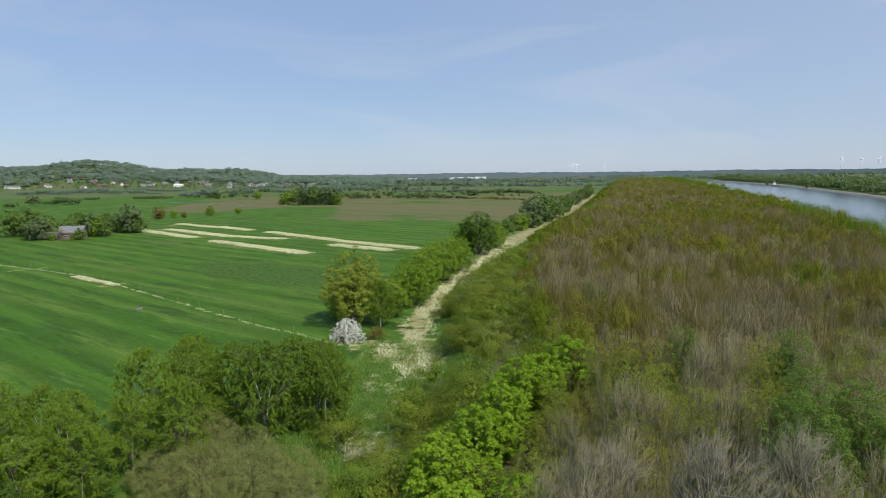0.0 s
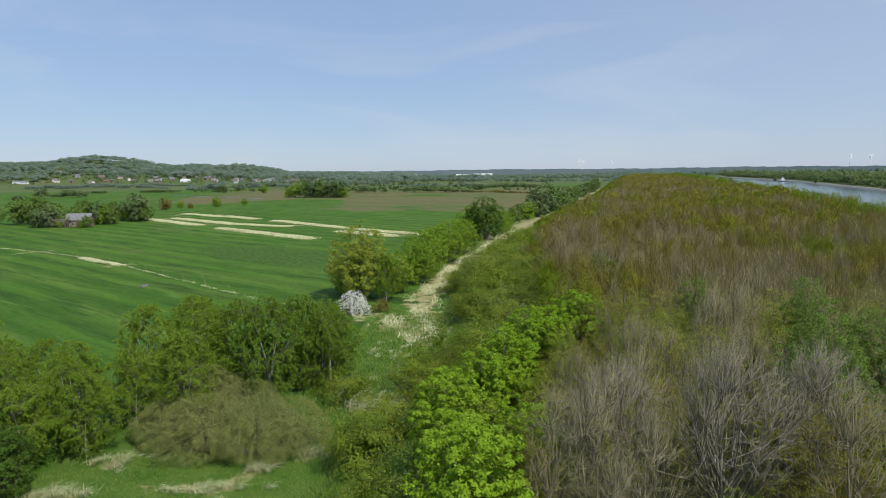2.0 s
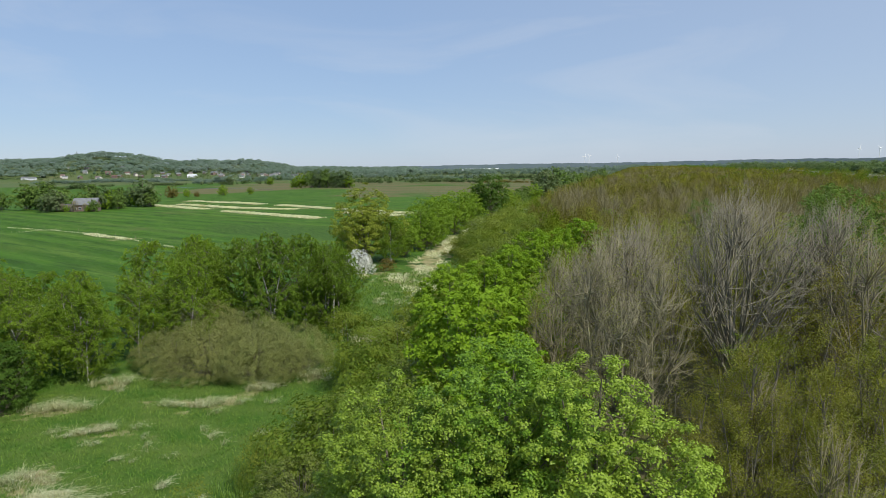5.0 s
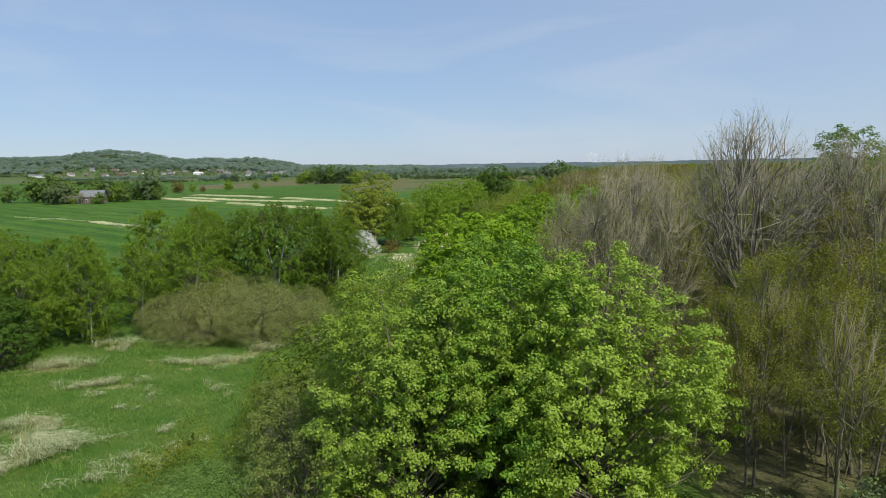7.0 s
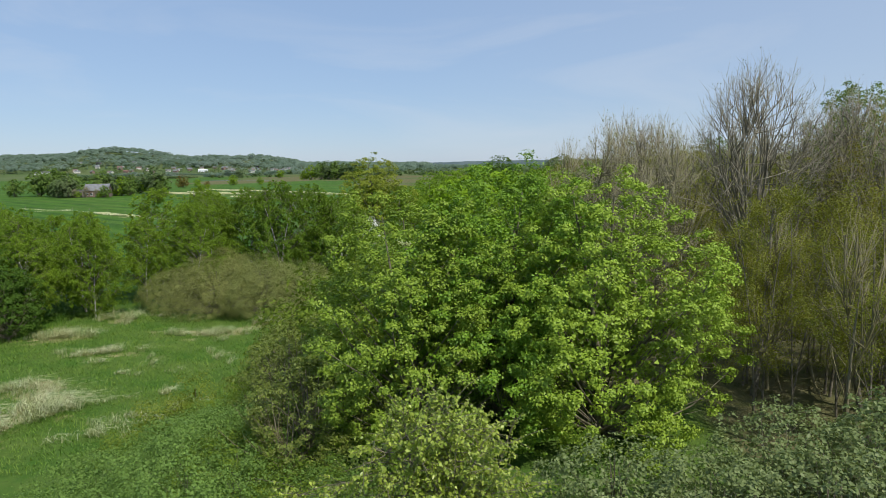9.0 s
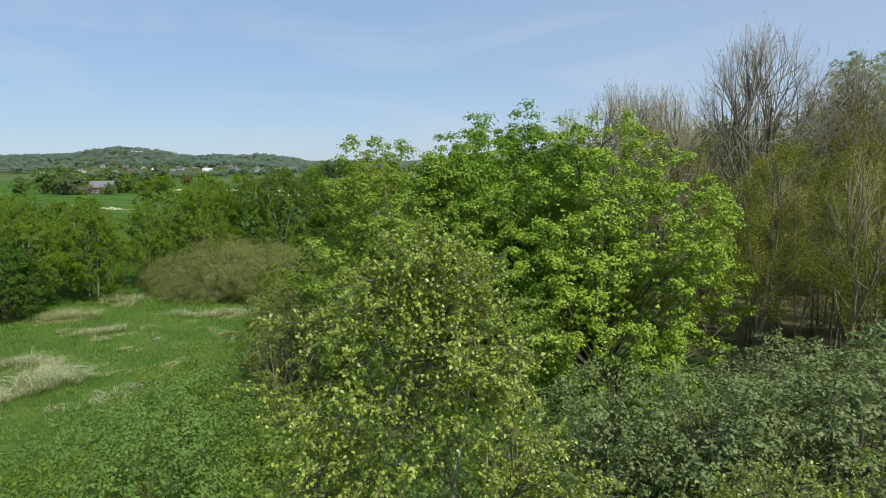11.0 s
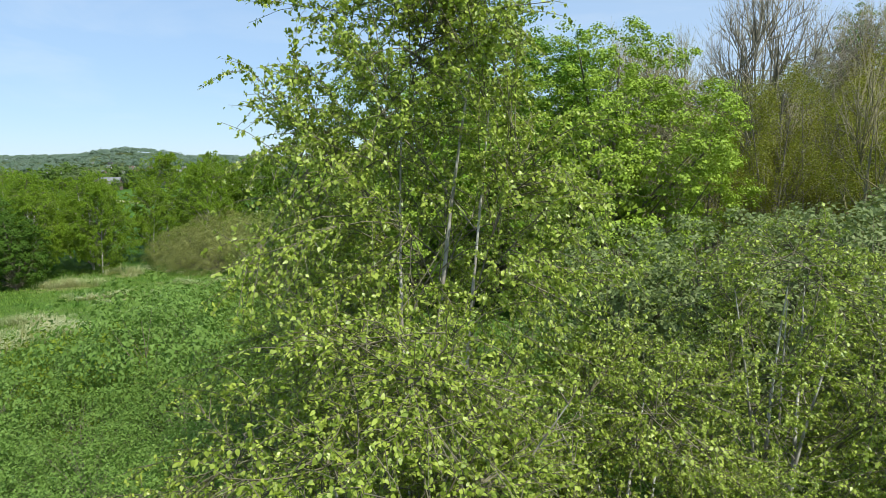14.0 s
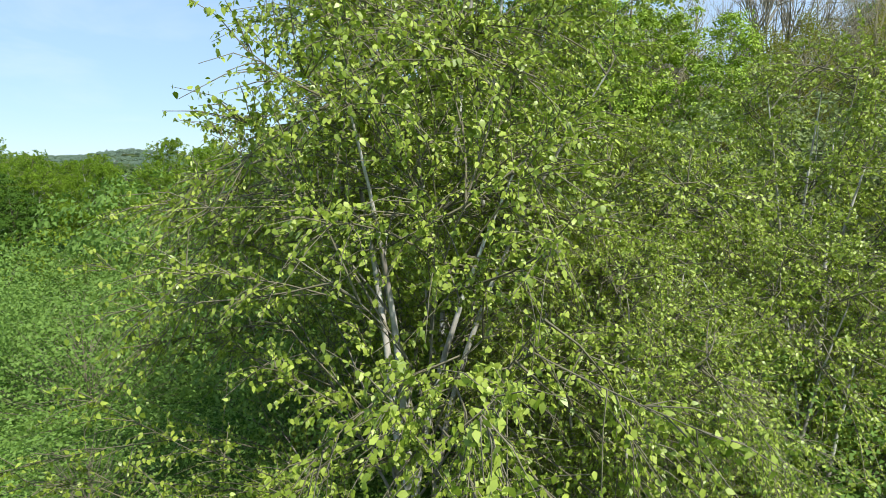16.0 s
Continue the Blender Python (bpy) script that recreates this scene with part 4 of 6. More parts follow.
# ---- trees round the camera's landing place ----
plant(BIRCH, "birch", -0.2, 5.5, 1.0, 40, "young birch with white stems and fresh yellow-green leaves", "tree", z=4.75)
BUSHY = "bushy young birch with dense yellow-green leaves"
for kind, x, y, s, a in ((BIRCH_B, 3.5, 6.5, 1.0, 15), (BIRCH_D, -1.7, 7.6, 1.0, 60), (BIRCH_D, 1.7, 5.6, 0.95, 200), (BIRCH_B, 5.9, 7.6, 0.92, 100), (BIRCH_D, 2.4, 4.3, 0.72, 140), (BIRCH_D, 4.2, 4.9, 0.8, 70)):
    plant(kind, "birch", x, y, s, a, BUSHY, "tree", "young birches on the bank", z=4.5)
plant(BIRCH_C, "birch", -0.35, 3.6, 1.03, 250, "bushy young birch with crooked pale limbs", "tree", "young birches on the bank", z=4.85)
plant(BIRCH_C, "birch", 0.9, 3.3, 0.62, 20, "low bushy birch with dense yellow-green leaves", "tree", "young birches on the bank", z=4.85)
for k, (x, y, s, a, h) in enumerate(((-1.5, 18.4, 0.93, 0, 0.93), (1.4, 20.0, 1.05, 0, 1.03), (4.2, 18.8, 1.0, 260, 1.0))):
    plant(MAPLE[k], "field_maple", x, y, s, a, "dense field maple in bright fresh green leaf", "tree", "maples along the wood's edge", sz=h)
for x, y, s, a in ((1.2, 31.5, 0.98, 80), (-0.4, 43.5, 0.85, 10), (5.0, 39, 0.75, 200), (0.6, 37.0, 0.8, 120), (2.3, 50.0, 0.8, 300), (5.0, 55.5, 0.85, 30), (2.6, 26.5, 0.8, 200), (7.5, 60.5, 0.95, 250), (13.3, 66, 1.0, 60), (10, 63, 0.9, 160), (26, 108, 0.8, 20)):
    plant(MAPLE_B, "field_maple", x, y, s, a, "field maple in bright fresh green leaf", "tree", "maples along the wood's edge", sz=s * 1.05)
for x, y, s, a in ((4.4, 10.3, 0.95, 0), (6.2, 10.2, 1.0, 90), (8.3, 11.6, 1.05, 190), (10.8, 13.2, 1.1, 20), (3.0, 11.6, 0.85, 260), (7.0, 13.3, 0.9, 310), (13.5, 15.5, 1.1, 100), (-5.6, 20.3, 0.95, 30), (-4.4, 17.6, 0.85, 130),
                  (-6.4, 24.5, 0.9, 220), (-5.0, 30.0, 1.05, 70), (-2.5, 36.5, 0.9, 330), (16.2, 17.5, 1.1, 200)):
    plant(SILVER if x > 0 else OLIVE_BUSH, "sallow_bush", x, y, s, a, "sallow bush with silvery grey-green leaves" if x > 0 else "sallow bush with small olive-green leaves", "bush", "sallows on the bank")

# ---- bare wood on the bank ----
ALDER_OLD = grow(108, 10.5, 2.7, 1, 0.08, (16, 44, 0.6, 0.2), (60, 36, 0.6, 0.15), (200, 36, 0.65, 0.15), 9000, 0.078, M_BUD2, M_BARK, trunk=0.7, up=0.35, jitter=0.25, clear=0.2, r0=0.2)
for x, y, s, a in ((10.4, 22.4, 0.72, 20), (13.4, 21.0, 0.66, 140), (15.6, 23.6, 0.74, 250), (12.2, 25.2, 0.7, 320)):
    plant(ALDER_OLD, "alder", x, y, s, a, "older alder with a dark trunk and olive-green opening leaves", "tree", "budding trees of the wood")
ASH_LABEL = "bare grey ash tree with upswept fine twigs"
plant(ASH_BIG, "ash_tree", 14.0, 31.0, 1.0, 30, ASH_LABEL, "tree", "bare trees of the wood")
plant(ASH_BIG, "ash_tree", 9.3, 35.0, 0.84, 200, ASH_LABEL, "tree", "bare trees of the wood")
plant(ASH_BIG, "ash_tree", 19.8, 33.5, 0.93, 100, ASH_LABEL, "tree", "bare trees of the wood")
for x, y, s, k, a in ((18.5, 28.0, 0.95, 2, 120), (20.5, 24.5, 0.85, 0, 200), (19.5, 34.5, 0.9, 0, 310), (24.0, 33.0, 0.95, 2, 260)):
    plant(ASH[k], "ash_tree", x, y, s, a, ASH_LABEL, "tree", "bare trees of the wood")
for x, y, s, a in ((7.4, 27.2, 0.74, 70), (7.0, 31.0, 0.9, 130), (9.6, 29.4, 0.86, 200), (8.4, 34.2, 0.93, 250), (5.6, 34.0, 0.82, 40), (11.2, 36.6, 0.93, 100)):
    plant(ASH_PALE[int(a) % 20 // 10], "ash_tree", x, y, s, a, "bare young ash with pale beige twigs", "tree", "bare trees of the wood")
for x, y, s, a in ((25.0, 42.0, 1.0, 30), (28.4, 36.4, 0.92, 300), (22.3, 37.0, 1.0, 0), (27.5, 40.0, 0.97, 80), (33, 58, 0.9, 10), (24, 62, 0.85, 200)):
    plant(POPLAR, "poplar", x, y, s, a, "tall tree in fresh blue-green leaf among bare trees", "tree", "green trees in the bare wood")
taken = [(7.4, 27.2), (7, 31), (9.6, 29.4), (8.4, 34.2), (5.6, 34), (11.2, 36.6), (13.6, 30.5), (10.2, 27.5), (17.5, 27), (20.5, 24.5), (1.7, 20.2), (5.6, 18.6), (1.2, 31.5), (-.4, 43.5), (5, 39), (7.5, 60.5), (13.3, 66), (10, 63)]
count = 0
while count < 180:
    y = 15 + 50 * rnd.random() ** 0.8
    x = rnd.uniform(float(toe(y)) + 20, 0.76 * y + 9)
    if y < 24 and x < 9.5 or min(math.hypot(x - a, y - b) for a, b in taken) < 1.95:
        continue
    taken.append((x, y))
    count += 1
    r = rnd.random() + 0.25 * math.sin(x * 0.23 + 1) * math.sin(y * 0.19)
    a, s = rnd.uniform(0, 360), rnd.uniform(0.84, 1.05) * (0.78 if x - float(toe(y)) < 25 else 1.0)
    s *= 0.66 if y < 29 else 1.0
    if r < 0.12:
        plant(ASH[rnd.randrange(4)], "ash_tree", x, y, s * 0.95, a, ASH_LABEL, "tree", "bare trees of the wood")
    elif r < 0.24:
        plant(POLE[rnd.randrange(4)], "pole_tree", x, y, s, a, "thin bare young tree with straight grey stem", "tree", "bare trees of the wood")
    elif r < 0.48:
        plant(ALDER[rnd.randrange(2)], "alder", x, y, s, a, "alder with sparse olive-brown opening leaves", "tree", "budding trees of the wood")
    elif r < (0.6 if y < 42 else 0.98):
        k = rnd.randrange(2) if y < 40 else rnd.choice((0, 1, 3))
        plant(WOOD_TREE[k], "alder", x, y, s * 0.95, a, "alder with a rounded olive-green crown", "tree", "budding trees of the wood")
    elif y < 42 and r < 1.02:
        plant(ALDER[rnd.randrange(2)], "alder", x, y, s, a, "alder with sparse olive-brown opening leaves", "tree", "budding trees of the wood")
    else:
        plant(WOOD_TREE[2], "alder", x, y, s * 0.95, a, "rounded tree in fresh green leaf", "tree", "budding trees of the wood")

# alders close by on the right
for x, y, s, a in ((11.5, 17.5, 0.68, 0), (14.2, 19.5, 0.72, 90), (9.6, 20.2, 0.66, 200), (13.0, 22.5, 0.76, 300), (16.6, 20.8, 0.76, 40), (18.8, 19.6, 0.72, 140),
                     (10.6, 23.4, 0.7, 60), (12.4, 20.4, 0.6, 170), (15.4, 23.0, 0.74, 230), (11.6, 25.6, 0.72, 280), (14.6, 26.0, 0.76, 20), (8.6, 23.0, 0.62, 330), (17.8, 23.4, 0.74, 110)):
    plant(ALDER[3], "alder", x, y, s, a, "alder with olive-green opening leaves", "tree", "budding trees of the wood")


WOOD_LOOKS = (("bare grey", M_FAR_GREY, False), ("bare brown", M_FAR_BROWN, False), ("olive-brown budding", M_FAR_OLIVE, True), ("ochre budding", M_FAR_OCHRE, True), ("fresh green", M_FAR_GREEN, True))


def far_wood(label, y0, y1, spacing, seed, twigs, foliage, width, leaf):
    """The same wood further off: rounded crowns of upswept twigs or of small leaves in clumps, tree by tree."""
    rng = np.random.default_rng(seed)
    n = int((y1 - y0) * 135 / spacing ** 2)
    y = rng.uniform(y0, y1, n)
    lo, hi = toe(y) + np.where(y < 190, 17, 5), np.minimum(shore(y) - 5, 0.74 * y + 16)
    x = lo + rng.uniform(0, 1, n) * 135
    keep = x < hi
    x, y = x[keep], y[keep]
    n = len(x)
    edge, bank = step(24, 14, x - toe(y)), step(-26, -14, x - shore(y))
    patch = 0.5 + 0.5 * np.sin(x * 0.12 + 0.7 + 1.9 * np.sin(y * 0.047)) * np.sin(y * 0.075 + 2 * np.sin(x * 0.055))
    r = np.clip(0.45 * rng.uniform(0, 1, n) + 0.55 * patch, 0, 1) + 0.5 * edge + 0.4 * bank
    far = step(150, 500, y)
    r = r - 0.13 * step(18, 26, x - toe(y)) * step(75, 48, x - toe(y)) * step(260, 180, y)
    look_ = np.digitize(r - 0.05 * far, (0.36, 0.53, 0.68, 0.82))
    h = rng.uniform(7.0, 11.0, n) * (1 - 0.62 * step(24, 9, x - toe(y))) + 1.8 * bank
    R = spacing * rng.uniform(0.5, 0.8, n) * (1 + 0.25 * bank)
    base = np.stack([x, y, land(x, y)], 1)
    up = np.array([0, 0, 1.0])
    for w, (what, mat_, leafy) in enumerate(WOOD_LOOKS):
        pick = look_ == w
        b, hh, RR = base[pick], h[pick], R[pick]
        m = len(b)
        if not m:
            continue
        sh = Sheaf()
        i = np.repeat(np.arange(m), twigs // 3 if leafy else twigs)
        u = rng.normal(size=(len(i), 3))
        u[:, 2] = np.abs(u[:, 2]) + 0.1
        u = unit(u)
        ext = np.stack([RR[i], RR[i], hh[i] * 0.42], 1)
        tip = b[i] + up * (hh[i] * 0.58)[:, None] + u * ext * rng.uniform(0.55, 1.06, (len(i), 1))
        d = unit(u * [0.75, 0.75, 0.5] + up * 0.65 + rng.normal(0, 0.22, (len(i), 3))) * (hh[i] * rng.uniform(0.16, 0.36, len(i)))[:, None]
        side = unit(np.cross(d, rng.normal(size=(len(i), 3)))) * width
        v = np.stack([tip - d - side, tip - d + side, tip], 1)
        sh.add(v, (np.arange(len(i)) * 3)[:, None, None] + np.array([[0, 1, 2]])[None])
        stem = unit(rng.normal(0, 0.1, (m, 3)) + up) * (hh * 0.85)[:, None]
        side = unit(np.cross(stem, rng.normal(size=(m, 3)))) * 0.1
        sh.add(np.stack([b - side, b + side, b + stem], 1), (np.arange(m) * 3)[:, None, None] + np.array([[0, 1, 2]])[None])
        n_cl = 9
        cu = rng.normal(size=(m * n_cl, 3))
        cu[:, 2] = np.abs(cu[:, 2]) * 1.1
        cu = unit(cu) * rng.uniform(0.45, 0.9, (m * n_cl, 1))
        i = np.repeat(np.arange(m * n_cl), (foliage if leafy else foliage // 4) // n_cl)
        t = i // n_cl
        ext = np.stack([RR[t], RR[t], hh[t] * 0.38], 1)
        off = unit(rng.normal(size=(len(i), 3)) + cu[i]) * rng.uniform(0.12, 0.38, (len(i), 1))
        c = b[t] + up * (hh[t] * 0.56)[:, None] + (cu[i] + off) * ext
        leaves(sh, rng, c, leaf if leafy else leaf * 0.8, 0.7, shape="tri", out=unit(cu[i] + 1.3 * off), loose=0.28)
        tagged(new("woodland", sh.mesh("woodland", mat_)), what + " " + label, "woodland", kind="stuff")


far_wood("trees covering the bank", 63, 150, 3.0, 5, 110, 380, 0.03, 0.19)
far_wood("trees covering the bank further along", 150, 330, 4.1, 6, 75, 230, 0.06, 0.33)
far_wood("trees covering the distant bank", 330, 950, 7.0, 8, 40, 150, 0.16, 0.7)
far_wood("trees on the far end of the bank", 950, 2100, 12, 9, 14, 70, 0.35, 1.6)

# ---- shrubs on the slope ----
count = 0
while count < 210:
    y = 24 + 175 * rnd.random() ** 1.2
    t = float(toe(y))
    x = t + 1.5 + 17.5 * rnd.random()
    if y > 22 and x > 2 and y < 30 or 86 < y < 135 and x < t + 4.5:
        continue
    count += 1
    s = rnd.uniform(0.7, 1.1) * (0.9 if y < 45 and x - t < 9 else 1.7 if y < 90 else 2.1)
    plant(SHRUB[rnd.choice((0, 1, 0, 1, 1, 2))], "shrub", x, y, s, rnd.uniform(0, 360), "dense green shrub on the grassy slope", "bush", "shrubs on the slope", sz=s * rnd.uniform(0.8, 1.45))
count = 0
while count < 90:
    y = 3 + 27 * rnd.random()
    t = float(toe(y))
    x = rnd.uniform(t + 3.5, 11)
    if math.hypot(x, y) < 4.2 or (y > 15 and x > -4) or abs(x) > 0.85 * y + 3:
        continue
    count += 1
    s = rnd.uniform(0.8, 1.25)
    plant(HERB_FINE if y < 9.5 else HERB[rnd.choice((0, 0, 1))], "bramble", x, y, s, rnd.uniform(0, 360), "low mound of green herbs and brambles", "bush", "undergrowth on the bank", sz=s * rnd.uniform(0.6, 1.2))

for x, y in ((-4.5, 7.0), (-5.6, 8.6), (-3.7, 5.7), (-6.6, 7.4), (-5.0, 10.3), (-7.4, 9.6), (-2.9, 7.6)):
    plant(HERB_FINE, "bramble", x, y, 1.0, x * 90, "low mound of green herbs and brambles", "bush", "undergrowth on the bank")

for i in range(26):
    y = rnd.uniform(9.5, 21)
    x = -0.36 * y - rnd.uniform(0.8, 7.2)
    s = rnd.uniform(1.0, 1.5)
    plant(HERB[0], "shrub", x, y, s, rnd.uniform(0, 360), "soft mound of small-leaved green shrub", "bush", "undergrowth on the bank", sz=s * rnd.uniform(0.9, 1.35))

# ---- willow thicket and the row of birches at the meadow's edge ----
for x, y, s, k, a, h in ((-23.5, 58.0, 1.0, 0, 0, 1.0), (-18.5, 57.5, 0.95, 1, 80, 1.0), (-28.0, 61.0, 0.9, 1, 190, 0.85), (-15.6, 58.4, 0.92, 0, 250, 0.95), (-27.5, 67.5, 1.0, 0, 300, 1.0), (-21.0, 63.0, 0.9, 1, 20, 1.05)):
    plant(WILLOW[k], "willow_bush", x, y, s, a, "rounded grey willow bush with fine dense twigs", "bush", "grey willows by the meadow", sz=s * h)
for x, y, s, k, a in ((-34.2, 56.5, 0.85, 0, 0), (-36.5, 58.6, 0.9, 1, 60), (-38.5, 54.0, 0.85, 2, 120), (-41.5, 57.5, 0.95, 0, 200), (-33.2, 64, 0.9, 2, 20), (-38.5, 63.0, 0.95, 1, 260), (-44, 61, 1.0, 2, 10), (-43.5, 66.0, 0.9, 0, 150), (-48, 58, 0.9, 1, 80),
                     (-31.5, 76, 0.95, 1, 40), (-28.2, 64.8, 0.85, 0, 300), (-35.0, 71.5, 0.95, 0, 140), (-49.5, 66, 1.0, 2, 210), (-54, 62, 1.0, 0, 30), (-56, 70, 1.0, 1, 180), (-14.6, 78.5, 0.78, 1, 30), (-16.0, 80.5, 0.85, 2, 220), (-29.5, 72.0, 0.9, 2, 0), (-33, 82, 0.85, 1, 100), (-52, 53, 0.85, 0, 0)):
    s *= 0.86 if x < -33 and y < 68 else 1.06
    plant(BIRCH_ROW[k], "birch", x, y, s, a, "birch with white stem and light green spring leaves", "tree", "birches along the meadow")
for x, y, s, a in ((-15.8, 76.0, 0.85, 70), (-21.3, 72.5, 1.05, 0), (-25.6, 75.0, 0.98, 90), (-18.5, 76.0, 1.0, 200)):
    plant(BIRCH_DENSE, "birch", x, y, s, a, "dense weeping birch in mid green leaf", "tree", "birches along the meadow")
for x, y, s, k, a in ((-37.0, 49.0, 0.6, 0, 30), (-40.5, 50.5, 0.75, 0, 120), (-46, 51.5, 0.7, 0, 250)):
    plant(OAK[k], "oak_tree", x, y, s, a, "broad round tree in mid green leaf", "tree", "trees along the meadow")
for x, y, s in ((-12.0, 68.6, 1.7), (-13.3, 72.8, 1.4), (-10.5, 73.5, 1.2), (-33.5, 58.0, 1.0), (-39.5, 52.0, 1.0)):
    plant(SHRUB[int(x > -13)], "shrub", x, y, s, x * 50, "green bush at the meadow's edge", "bush", "bushes by the meadow")

# ---- blossom, yellowish trees and the line of trees along the track ----
plant(BLOSSOM, "blossom_bush", -18.0, 116, 0.92, 0, "wild cherry bush covered in white blossom", "bush")
for x, y, s, k, a in ((-18.5, 130, 1.49, 2, 0), (-11.0, 136, 0.8, 1, 50), (-22.5, 136, 0.8, 1, 100), (-8.0, 147, 1.0, 1, 200), (-6.5, 155, 1.15, 1, 300), (-4.5, 168, 1.15, 1, 40), (0.0, 183, 1.21, 1, 10), (-4.0, 198, 0.92, 1, 90), (4.5, 199, 1.09, 1, 180),
                     (14.0, 243, 1.61, 0, 0), (9.0, 250, 1.26, 1, 60), (4.0, 222, 0.80, 1, 150), (22, 262, 1.03, 1, 240)):
    plant(OAK[k], "roadside_tree", x, y, s, a, "rounded tree in light yellowish green leaf" if k == 2 else "rounded tree in green spring leaf", "tree", "trees along the track")
plant(BIRCH_ROW[0], "birch", -13.0, 128, 0.85, 0, "birch with white stem beside the track", "tree", "trees along the track")
for x, y, s in ((-13, 118.5, 1.15), (-20.5, 120, 0.9)):
    plant(RED_SHRUB, "shrub", x, y, s, y * 30, "brownish bush beside the blossom", "bush", "bushes along the track")
for x, y, s, k in ((36, 335, 1.0, 1), (43, 345, 1.1, 2), (31, 318, 0.9, 1), (51, 362, 1.9, 0), (59, 388, 2.1, 0), (66, 405, 1.9, 1), (75, 430, 1.8, 0), (87, 470, 1.6, 1), (98, 500, 1.3, 0), (112, 560, 1.4, 1), (130, 620, 1.5, 0), (150, 690, 1.5, 1), (172, 760, 1.6, 0), (196, 850, 1.6, 1), (215, 930, 1.7, 0)):
    plant(FAR_TREE[k], "roadside_tree", x, y, s, x * 7, "broad green tree beside the track", "tree", "trees along the track")

# ---- meadow grasses ----
rng = np.random.default_rng(3)
sh = Sheaf()
n = 38000
y = rng.uniform(26, 58, n)
x = rng.uniform(-40, -9, n)
keep = (x < toe(y) + 5) & (x > -0.78 * y - 2)
b = np.stack([x[keep], y[keep], land(x[keep], y[keep])], 1)
blades(sh, rng, b, 0.24, 0.016, 1.3)
n = 20000
y = rng.uniform(5, 60, n)
x = toe(y) + rng.uniform(0, 14, n)
b = np.stack([x, y, land(x, y)], 1)
blades(sh, rng, b[(b[:, 1] > 22)], 0.5, 0.02, 0.5)
tagged(new("grass", sh.mesh("grass", M_GRASSBLADE)), "tall fresh green meadow grass", "grass", kind="stuff")


def reed_patch(x, y, rx, ry, n, h, name="reed_tuft", turn=0.0):
    """One tuft or bed of dead reed."""
    r = np.random.default_rng(int(abs(x * 131 + y * 17)) + n)
    tufts = max(4, int(5 * rx * math.sqrt(ry)))
    mid = r.normal(0, 0.5, (tufts, 2)) * [rx, ry]
    n = int(n * 1.15)
    p = mid[r.integers(0, tufts, n)] + r.normal(0, 0.17, (n, 2)) * [rx ** 0.5, ry ** 0.5]
    c, s = math.cos(radians(turn)), math.sin(radians(turn))
    px, py = x + p[:, 0] * c - p[:, 1] * s, y + p[:, 0] * s + p[:, 1] * c
    sf = Sheaf()
    blades(sf, r, np.stack([px, py, land(px, py) - 0.02], 1), h * 1.1, 0.011 if h < 1.6 else 0.02, 1.45, (1.6, -0.6, 0))
    return tagged(new(name, sf.mesh(name, M_STRAW)), "tuft of pale dead reed lying over in the meadow", "reeds", "dead reed tufts in the meadow", "stuff")


for x, y, rx, ry, n, h in MEADOW_REEDS:
    reed_patch(x, y, rx, ry, n, h)
rnd = random.Random(17)
for i in range(40):
    y = rnd.uniform(29, 57)
    x = rnd.uniform(-0.74 * y, float(toe(y)) - 0.5)
    if x < -36 or math.sin(x * 0.33 + 1) + math.sin(y * 0.41 + x * 0.1) < -0.3:
        continue
    reed_patch(x, y, rnd.uniform(0.4, 2.0), rnd.uniform(0.12, 0.4), rnd.randrange(25, 110), rnd.uniform(0.4, 0.8), turn=rnd.uniform(-60, 60))

for i in range(22):
    y = rnd.uniform(69, 112)
    x = float(toe(y)) - rnd.uniform(1.0, 8.5)
    reed_patch(x, y, rnd.uniform(0.5, 1.8), rnd.uniform(0.2, 0.6), rnd.randrange(40, 130), rnd.uniform(0.5, 0.9), turn=rnd.uniform(40, 110))
sh = Sheaf()
n = 12000
y = rng.uniform(60, 116, n)
x = toe(y) + rng.uniform(-11, 3, n)
blades(sh, rng, np.stack([x, y, land(x, y)], 1), 0.5, 0.035, 0.8)
tagged(new("grass", sh.mesh("grass", M_GRASSBLADE)), "rough green grass beside the track", "grass", kind="stuff")
sh = Sheaf()
for (ax, ay), (bx, by) in zip(PATH_LINE[:8], PATH_LINE[1:9]):
    L = math.hypot(bx - ax, by - ay)
    n = int(L * 80)
    s = rng.uniform(0, 1, n)
    w = np.interp(ay + s * (by - ay), [60, 72, 100, 140, 175, 220, 340, 900], [0.8, 1.6, 3.6, 3.6, 2.6, 3.0, 4.0, 5])
    px, py = ax + s * (bx - ax) + rng.normal(0, 0.5, n) * w, ay + s * (by - ay) + rng.normal(0, 1, n)
    keep = (np.sin(px * 1.1 + py * 0.23) + np.sin(py * 0.31 - px * 0.5) + rng.normal(0, 0.4, n)) > np.where(py < 140, 0.4, -0.4)
    px, py = px[keep], py[keep]
    blades(sh, rng, np.stack([px, py, land(px, py)], 1), 0.6, 0.015 + 0.0002 * ay, 1.9)
for k, st in enumerate(REED_STRIPS):
    for (ax, ay), (bx, by) in zip(st[:-1], st[1:]):
        L = math.hypot(bx - ax, by - ay)
        n = int(L * 110)
        s = rng.uniform(0, 1, n)
        px, py = ax + s * (bx - ax) + rng.normal(0, 1.3 if k < 7 else 0.5, n), ay + s * (by - ay) + rng.normal(0, 1.3 if k < 7 else 0.5, n)
        blades(sh, rng, np.stack([px, py, land(px, py)], 1), 0.5, 0.22, 1.5)
